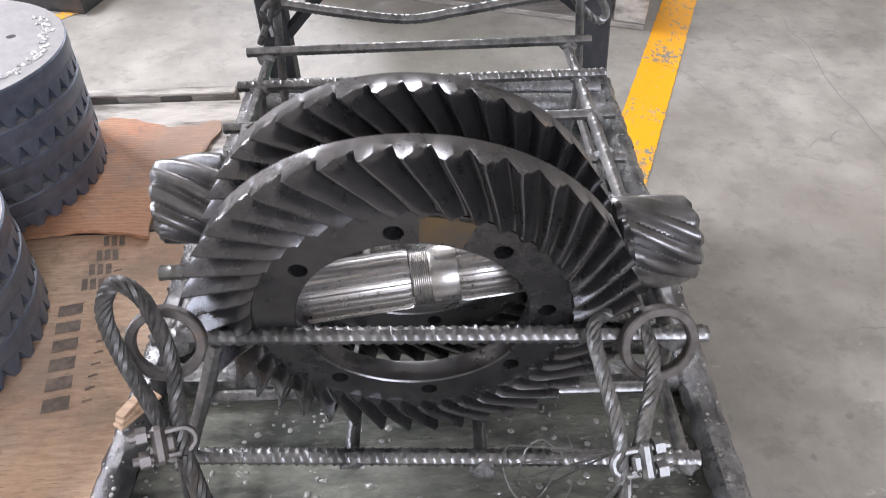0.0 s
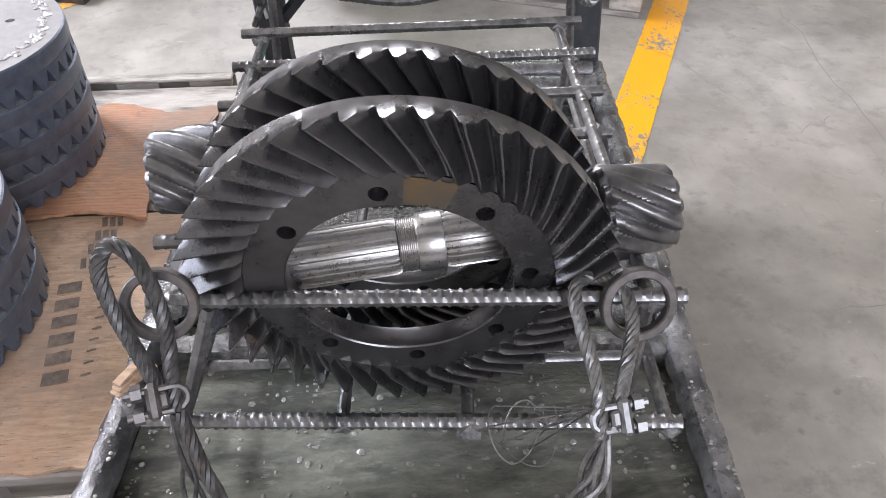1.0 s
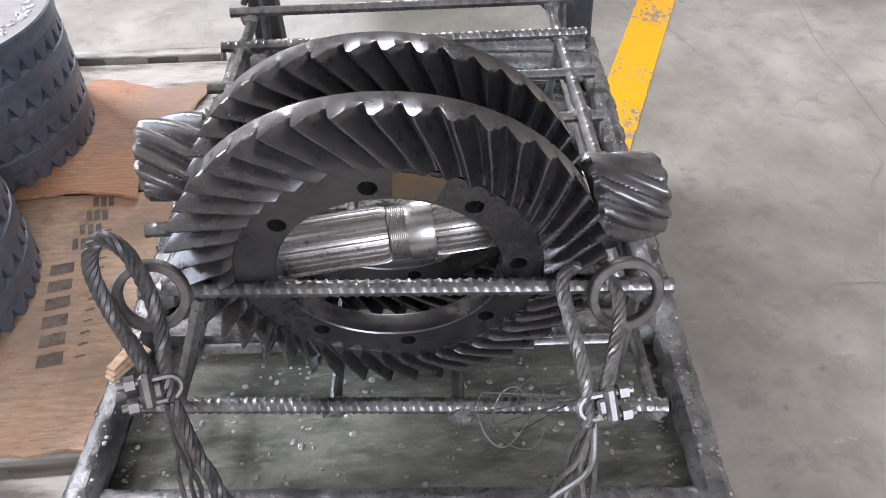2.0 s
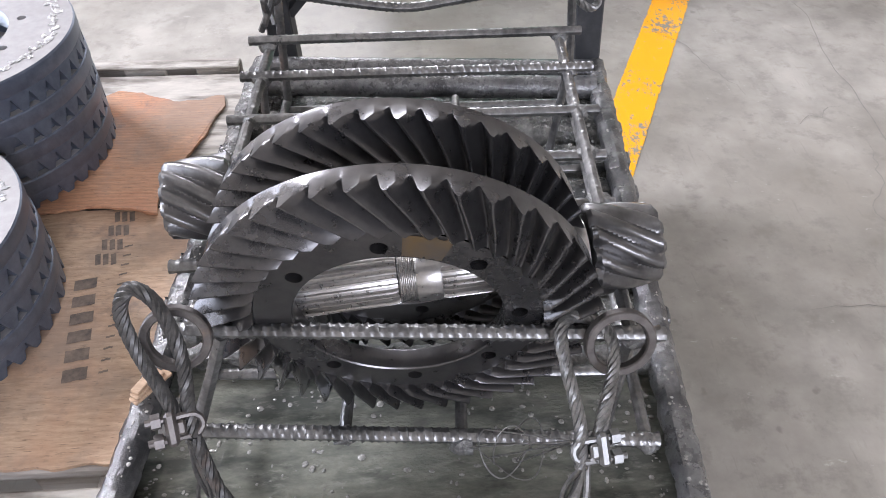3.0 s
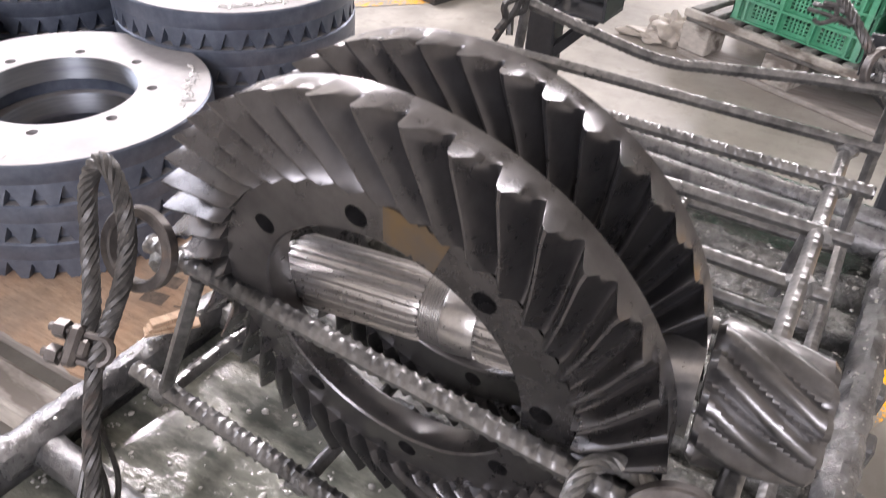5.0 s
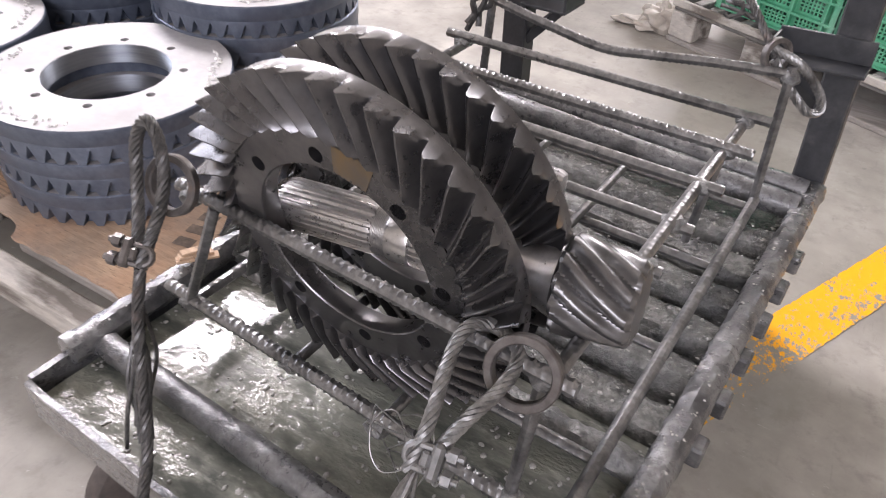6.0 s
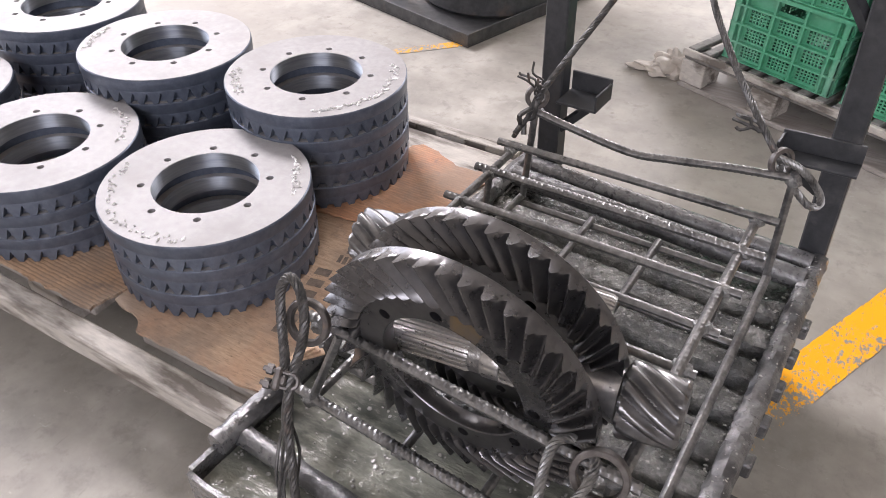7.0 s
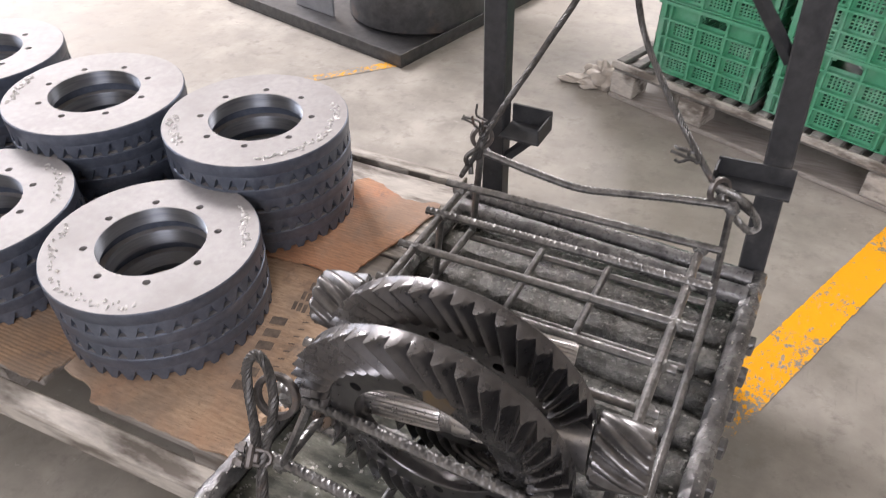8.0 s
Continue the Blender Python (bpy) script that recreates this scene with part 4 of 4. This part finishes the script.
torn_sheet("plywood_sheet", [(-0.68, 0.515, 1.2), (-0.523, 0.535, 1), (-0.430, 0.514, 0.6), (-0.436, 0.574, 0.6), (-0.395, 0.682, 0.6), (-0.366, 0.817, 0.6), (-0.37, 0.849, 1), (-0.452, 0.834, 1.2), (-0.544, 0.865, 1.6), (-0.577, 0.873, 1.6), (-0.62, 0.82, 1.6), (-0.72, 0.80, 1)], DECK + 0.009, 0.005, 0.010, "torn reddish plywood sheet on the pallet", 3.0, RED_PLY, 0.01)
# faded stencil print on the plywood: plain bars
PRINT = DECK + 0.0076


def print_bar(a, b, wide):
    """A plain bar of ink, part of the printed sheet."""
    bar = strip("stencil_mark", a, b, wide, INK, "", "", "", PRINT, 0.001)
    bar.parent = printed_sheet


for i in range(6):
    y = 0.200 + i * 0.033
    x = -0.473 - 0.19 * (y - 0.2)
    print_bar((x - 0.016, y), (x + 0.016, y + 0.006), 0.021)
for i in range(4):
    y = 0.418 + i * 0.032
    x = -0.488 + 0.06 * (y - 0.418)
    for dx in (-0.012, 0.0, 0.012):
        print_bar((x + dx - 0.004, y), (x + dx + 0.004, y + 0.002), 0.024)
for i in range(13):
    y = 0.205 + i * 0.020
    print_bar((-0.441 - 0.1 * (y - 0.2), y), (-0.429 - 0.1 * (y - 0.2), y + 0.003), 0.0035)


def toothed_ring(height):
    """A heavy ring, axis z, base at z = 0: drilled top face, stepped bore, toothed lower rim."""
    ob = thing("toothed_ring", "grey cast steel toothed ring with drilled bright face, stacked", "machined ring", "rings stacked on the pallet")
    R, B = 0.200, 0.101
    h = height - 0.0015
    part("body", lathe(bmesh.new(), [(B + 0.014, 0.0), (R - 0.0145, 0.0), (R - 0.0145, h * 0.515), (R - 0.0010, h * 0.531), (R, h * 0.56), (R, h - 0.0025), (R - 0.0022, h - 0.0003), (R - 0.006, h - 0.019), (B + 0.006, h - 0.019), (B + 0.006, h * 0.55), (B + 0.014, h * 0.5)], 96), DRUM_SIDE, ob)
    part("bore", lathe(bmesh.new(), [(B, h * 0.42), (B + 0.0035, h * 0.40), (B + 0.0035, h), (B, h - 0.002)], 96), DRUM_BORE, ob, "bright turned bore")
    part("top_face", drilled_annulus(bmesh.new(), B + 0.0005, R - 0.002, h, 0.121, 0.0072, 8, 0.0, 0.018), DRUM_TOP, ob, "bright machined face with bolt holes")
    bm, n, hb = bmesh.new(), 40, h * 0.53
    for i in range(n):
        a0, da = 2 * math.pi * i / n, 2 * math.pi / n

        def P(r, t, z):
            return bm.verts.new((r * math.cos(a0 + da * t), r * math.sin(a0 + da * t), z))
        bl, cl, apex, cr, brr, tr, tl = (P(R - 0.001, t, z) for t, z in ((0, 0.0003), (0.16, 0.0003), (0.5, hb * 0.84), (0.84, 0.0003), (1, 0.0003), (1, hb), (0, hb)))
        il, ia, ir = (P(R - 0.0135, t, z) for t, z in ((0.22, 0.0003), (0.5, hb * 0.74), (0.78, 0.0003)))
        for f in ((bl, cl, apex, tl), (cr, brr, tr, apex), (apex, tr, tl), (il, ir, ia), (cl, il, ia, apex), (apex, ia, ir, cr)):
            bm.faces.new(f)
    part("tooth_band", bm, DRUM_SIDE, ob, smooth=False)
    return ob


def residue(ob, spin, a0, a1, radius, wide, seed, dashed):
    """Flakes of peeled film along an arc of the top face."""
    rnd = random.Random(seed)
    z = 0.0587 - 0.0015 + 0.0008
    a = a0
    while a < a1:
        step = rnd.uniform(1.0, 2.8) if dashed else rnd.uniform(1.2, 5.5)
        bm, r, w = bmesh.new(), radius + rnd.uniform(-0.009, 0.009), wide * rnd.uniform(0.15, 0.75)
        n, rim = 14, []
        for k in range(n):
            t = 2 * math.pi * k / n
            jag = 1 + 0.9 * noise.noise(Vector((2.6 * math.cos(t), 2.6 * math.sin(t), seed + a)))
            rr, aa = r + w * jag * math.sin(t), radians(a - spin + step * 0.42 * jag * math.cos(t))
            rim.append(bm.verts.new((rr * math.cos(aa), rr * math.sin(aa), z)))
        ca = radians(a - spin)
        mid = bm.verts.new((r * math.cos(ca), r * math.sin(ca), z + rnd.uniform(0.0015, 0.0042)))
        for k in range(n):
            bm.faces.new((rim[k], rim[(k + 1) % n], mid))
        part("film_flake", bm, FILM, ob)
        a += step * (rnd.uniform(1.0, 1.8) if dashed else rnd.uniform(0.35, 0.7))


RESIDUE = {0: ((18, 62, 0.172, 0.009, 0), (190, 305, 0.176, 0.008, 1)), 1: ((-55, 45, 0.172, 0.008, 0), (205, 245, 0.176, 0.009, 0)),
           2: ((185, 225, 0.178, 0.008, 0),), 3: ((25, 80, 0.170, 0.008, 1),)}
SHEET = DECK + 0.0075
ring_low = toothed_ring(0.0587)
first = True
for s, ((x, y), count, spin) in enumerate((((-0.724, 0.315), 3, 37), ((-0.742, 0.690), 4, 24), ((-1.155, 0.640), 4, 10), ((-1.135, 0.255), 3, 55), ((-1.575, 0.680), 4, 30), ((-1.56, 0.255), 3, 70))):
    for k in range(count):
        m = pose(x + 0.003 * math.sin(7 * k + x), y + 0.003 * math.cos(5 * k + y), SHEET + 0.0587 * k + (0.006 if y > 0.5 and x > -1 else 0), 0, 0, spin + 13 * (count - 1 - k))
        if first:
            top_ring = ring_low
            ring_low.matrix_basis = m
            first = False
        else:
            top_ring = copy_thing(ring_low, m)
    for n, (a0, a1, r, w, dashed) in enumerate(RESIDUE.get(s, ())):
        residue(top_ring, spin, a0, a1, r, w, 10 * s + n, dashed)


# ---- crates on their pallet ----
E1, CRATE_TURN = Vector((0.932, -0.362, 0)), math.degrees(math.atan2(-0.362, 0.932))
crate_pallet = thing("crate_pallet", "worn grey slatted pallet carrying plastic crates", "pallet", at=(-0.210, 1.895, 0), turn=CRATE_TURN)
LONG, DEEP = 0.945, 0.78
for i in range(17):
    part("slat", box(bmesh.new(), (0.008 + i * 0.0555, 0.012, 0.1185), (0.040 + i * 0.0555, DEEP, 0.136), 0.003), DARK_SLAT, crate_pallet, smooth=False)
part("front_edge", box(bmesh.new(), (0.0, -0.004, 0.112), (LONG, 0.011, 0.134), 0.003), PALE_EDGE, crate_pallet, "scuffed pale front edge")
for y in (0.012, 0.34, DEEP - 0.09):
    part("stringer", box(bmesh.new(), (0.0, y + 0.002, 0.095), (LONG, y + 0.09, 0.1175), 0.003), DARK_SLAT, crate_pallet)
    part("runner", box(bmesh.new(), (0.0, y - 0.008, 0.0), (LONG, y + 0.09, 0.016), 0.003), WOOD, crate_pallet)
    for x in (0.0, 0.26, 0.855):
        part("block", box(bmesh.new(), (x, y - 0.004, 0.0165), (x + 0.09, y + 0.088, 0.0945), 0.003), PALE_EDGE, crate_pallet)


def raw_box(bm, lo, hi):
    v = [bm.verts.new((x, y, z)) for x in (lo[0], hi[0]) for y in (lo[1], hi[1]) for z in (lo[2], hi[2])]
    for f in ((0, 1, 3, 2), (4, 6, 7, 5), (0, 4, 5, 1), (2, 3, 7, 6), (0, 2, 6, 4), (1, 5, 7, 3)):
        bm.faces.new([v[i] for i in f])


def crate_side(wide, high, cols, rows):
    """A ribbed side in the xz plane, outside at y = 0: plain margins and top band, pierced panels, a hand hole."""
    bm = bmesh.new()
    edge = 0.036
    xs = [0.0] + [edge + (wide - 2 * edge) * i / cols for i in range(cols + 1)] + [wide]
    zs = [high * k / rows for k in range(rows + 1)]
    for x in xs:
        raw_box(bm, (max(0, x - 0.0035), 0, 0), (min(wide, x + 0.0035), 0.019, high))
    for z in zs:
        raw_box(bm, (0, -0.002, max(0, z - 0.003)), (wide, 0.019, min(high, z + 0.003)))
    raw_box(bm, (-0.004, -0.008, high - 0.010), (wide + 0.004, 0.019, high))
    for i, (xa, xb) in enumerate(zip(xs, xs[1:])):
        for k, (za, zb) in enumerate(zip(zs, zs[1:])):
            x0, x1, z0, z1 = xa + 0.0035, xb - 0.0035, za + 0.003, zb - 0.003
            if k == rows - 1 and i == (cols + 1) // 2:
                # the hand hole, with its bowed upper edge
                for j in range(8):
                    u0, u1 = x0 + (x1 - x0) * j / 8, x0 + (x1 - x0) * (j + 1) / 8
                    drop = 0.35 * ((j - 3.5) / 3.5) ** 2
                    raw_box(bm, (u0, 0.0145, z1 - (z1 - z0) * (0.12 + drop)), (u1, 0.0175, z1))
                raw_box(bm, (x0, 0.0145, z0), (x1, 0.0175, z0 + (z1 - z0) * 0.2))
                continue
            if k == rows - 1 or i in (0, cols + 1):
                raw_box(bm, (x0, 0.0145, z0), (x1, 0.0175, z1))
                continue
            nx, nz = 6, 4
            pad_x, pad_z = (x1 - x0) * 0.13, (z1 - z0) * 0.13
            raw_box(bm, (x0, 0.0145, z0), (x0 + pad_x, 0.0175, z1))
            raw_box(bm, (x1 - pad_x, 0.0145, z0), (x1, 0.0175, z1))
            raw_box(bm, (x0 + pad_x, 0.0145, z0), (x1 - pad_x, 0.0175, z0 + pad_z))
            raw_box(bm, (x0 + pad_x, 0.0145, z1 - pad_z), (x1 - pad_x, 0.0175, z1))
            for j in range(1, nx):
                x = x0 + pad_x + (x1 - x0 - 2 * pad_x) * j / nx
                raw_box(bm, (x - 0.0024, 0.0147, z0 + pad_z), (x + 0.0024, 0.0173, z1 - pad_z))
            for j in range(1, nz):
                z = z0 + pad_z + (z1 - z0 - 2 * pad_z) * j / nz
                raw_box(bm, (x0 + pad_x, 0.0149, z - 0.0022), (x1 - pad_x, 0.0171, z + 0.0022))
    return bm


def crate(at):
    ob = thing("plastic_crate", "green ribbed plastic crate with pierced sides, stacked", "crate", "stacked crates", at=at, turn=CRATE_TURN)
    W, D, H = 0.358, 0.52, 0.228
    for turn, ox, oy, wide in ((0, 0, 0, W), (90, W, 0, D), (180, W, D, W), (270, 0, D, D)):
        bm = crate_side(wide, H, 3 if wide == W else 5, 4)
        bmesh.ops.transform(bm, matrix=pose(ox, oy, 0, 0, 0, turn), verts=bm.verts)
        part("side", bm, PLASTIC, ob, smooth=False)
    base = bmesh.new()
    raw_box(base, (0.014, 0.014, 0.002), (W - 0.014, D - 0.014, 0.012))
    part("base", base, PLASTIC, ob, smooth=False)
    return ob


base_at = Vector((-0.087, 1.890, 0.1375))
one = crate(base_at)
for col in range(2):
    for up in range(3):
        if col or up:
            q = base_at + E1 * 0.397 * col + Vector((0, 0, 0.2295 * up))
            copy_thing(one, pose(*q, 0, 0, CRATE_TURN + (1.0 if (col + up) % 2 else 0)))

# ---- far tray with its dark tank ----
far_tray = thing("drip_tray", "dark steel drip tray standing on the floor", "tray", at=(-0.95, 1.78, 0), turn=75)
part("pan", box(bmesh.new(), (0, 0, 0.0), (0.95, 1.0, 0.006), 0), DARK_TRAY, far_tray, smooth=False)
for lo, hi in (((0, 0, 0.0065), (0.95, 0.008, 0.05)), ((0, 0.992, 0.0065), (0.95, 1.0, 0.05)), ((0, 0.0085, 0.0065), (0.008, 0.9915, 0.05)), ((0.942, 0.0085, 0.0065), (0.95, 0.9915, 0.05))):
    part("rim", box(bmesh.new(), lo, hi, 0.001), DARK_TRAY, far_tray, smooth=False)
# Only the tank's foot is known; height added to shade the floor.
bm = lathe(bmesh.new(), [(0.02, 0.0), (0.26, 0.0), (0.285, 0.02), (0.285, 1.28), (0.275, 1.30), (0.02, 1.30)], 64)
bmesh.ops.transform(bm, matrix=pose(-1.12, 2.28, 0.0065), verts=bm.verts)
mesh_thing("tank", bm, DARK_TRAY, "dark round steel tank in the drip tray, height added for shade", "tank")
# Upright pale sheet added where the tray floor is silver-lit.
bm = box(bmesh.new(), (0, 0, 0), (0.22, 0.012, 0.45), 0.002, pose(-1.62, 2.12, 0.0065, 0, 0, -14))
mesh_thing("silver_lit_panel", bm, SILVER, "pale grey upright sheet for the tray's silver-lit floor", "panel")

# crumpled film and a rag by the crate pallet
for i, (x, y, s, sq) in enumerate(((-0.235, 1.965, 0.058, (1.1, 0.8, 0.8)), (-0.305, 1.945, 0.045, (1.5, 0.7, 0.35)), (-0.17, 1.985, 0.038, (1.2, 1.0, 0.7)))):
    mesh_thing("crumpled_film", blob((x, y, s * sq[2] * 0.85), s, sq, i * 2.3, 4, 0.9), BAG, "crumpled dusty clear film on the floor", "litter", "litter by the pallet")

# a splinter of wood caught behind the cart's rail
chip = bmesh.new()
for k in range(3):
    box(chip, (-0.028 + 0.004 * k, -0.007 + 0.004 * k, 0.0035 * k), (0.026 - 0.006 * k, 0.006 + 0.003 * k, 0.0035 * k + 0.004), 0.001, pose(-0.318, 0.104, 0.2885, 6, 4, 55 + 5 * k))
mesh_thing("wood_splinter", chip, PLY, "pale split splinter of plywood lying on the cart rail", "wood scrap", smooth=False)
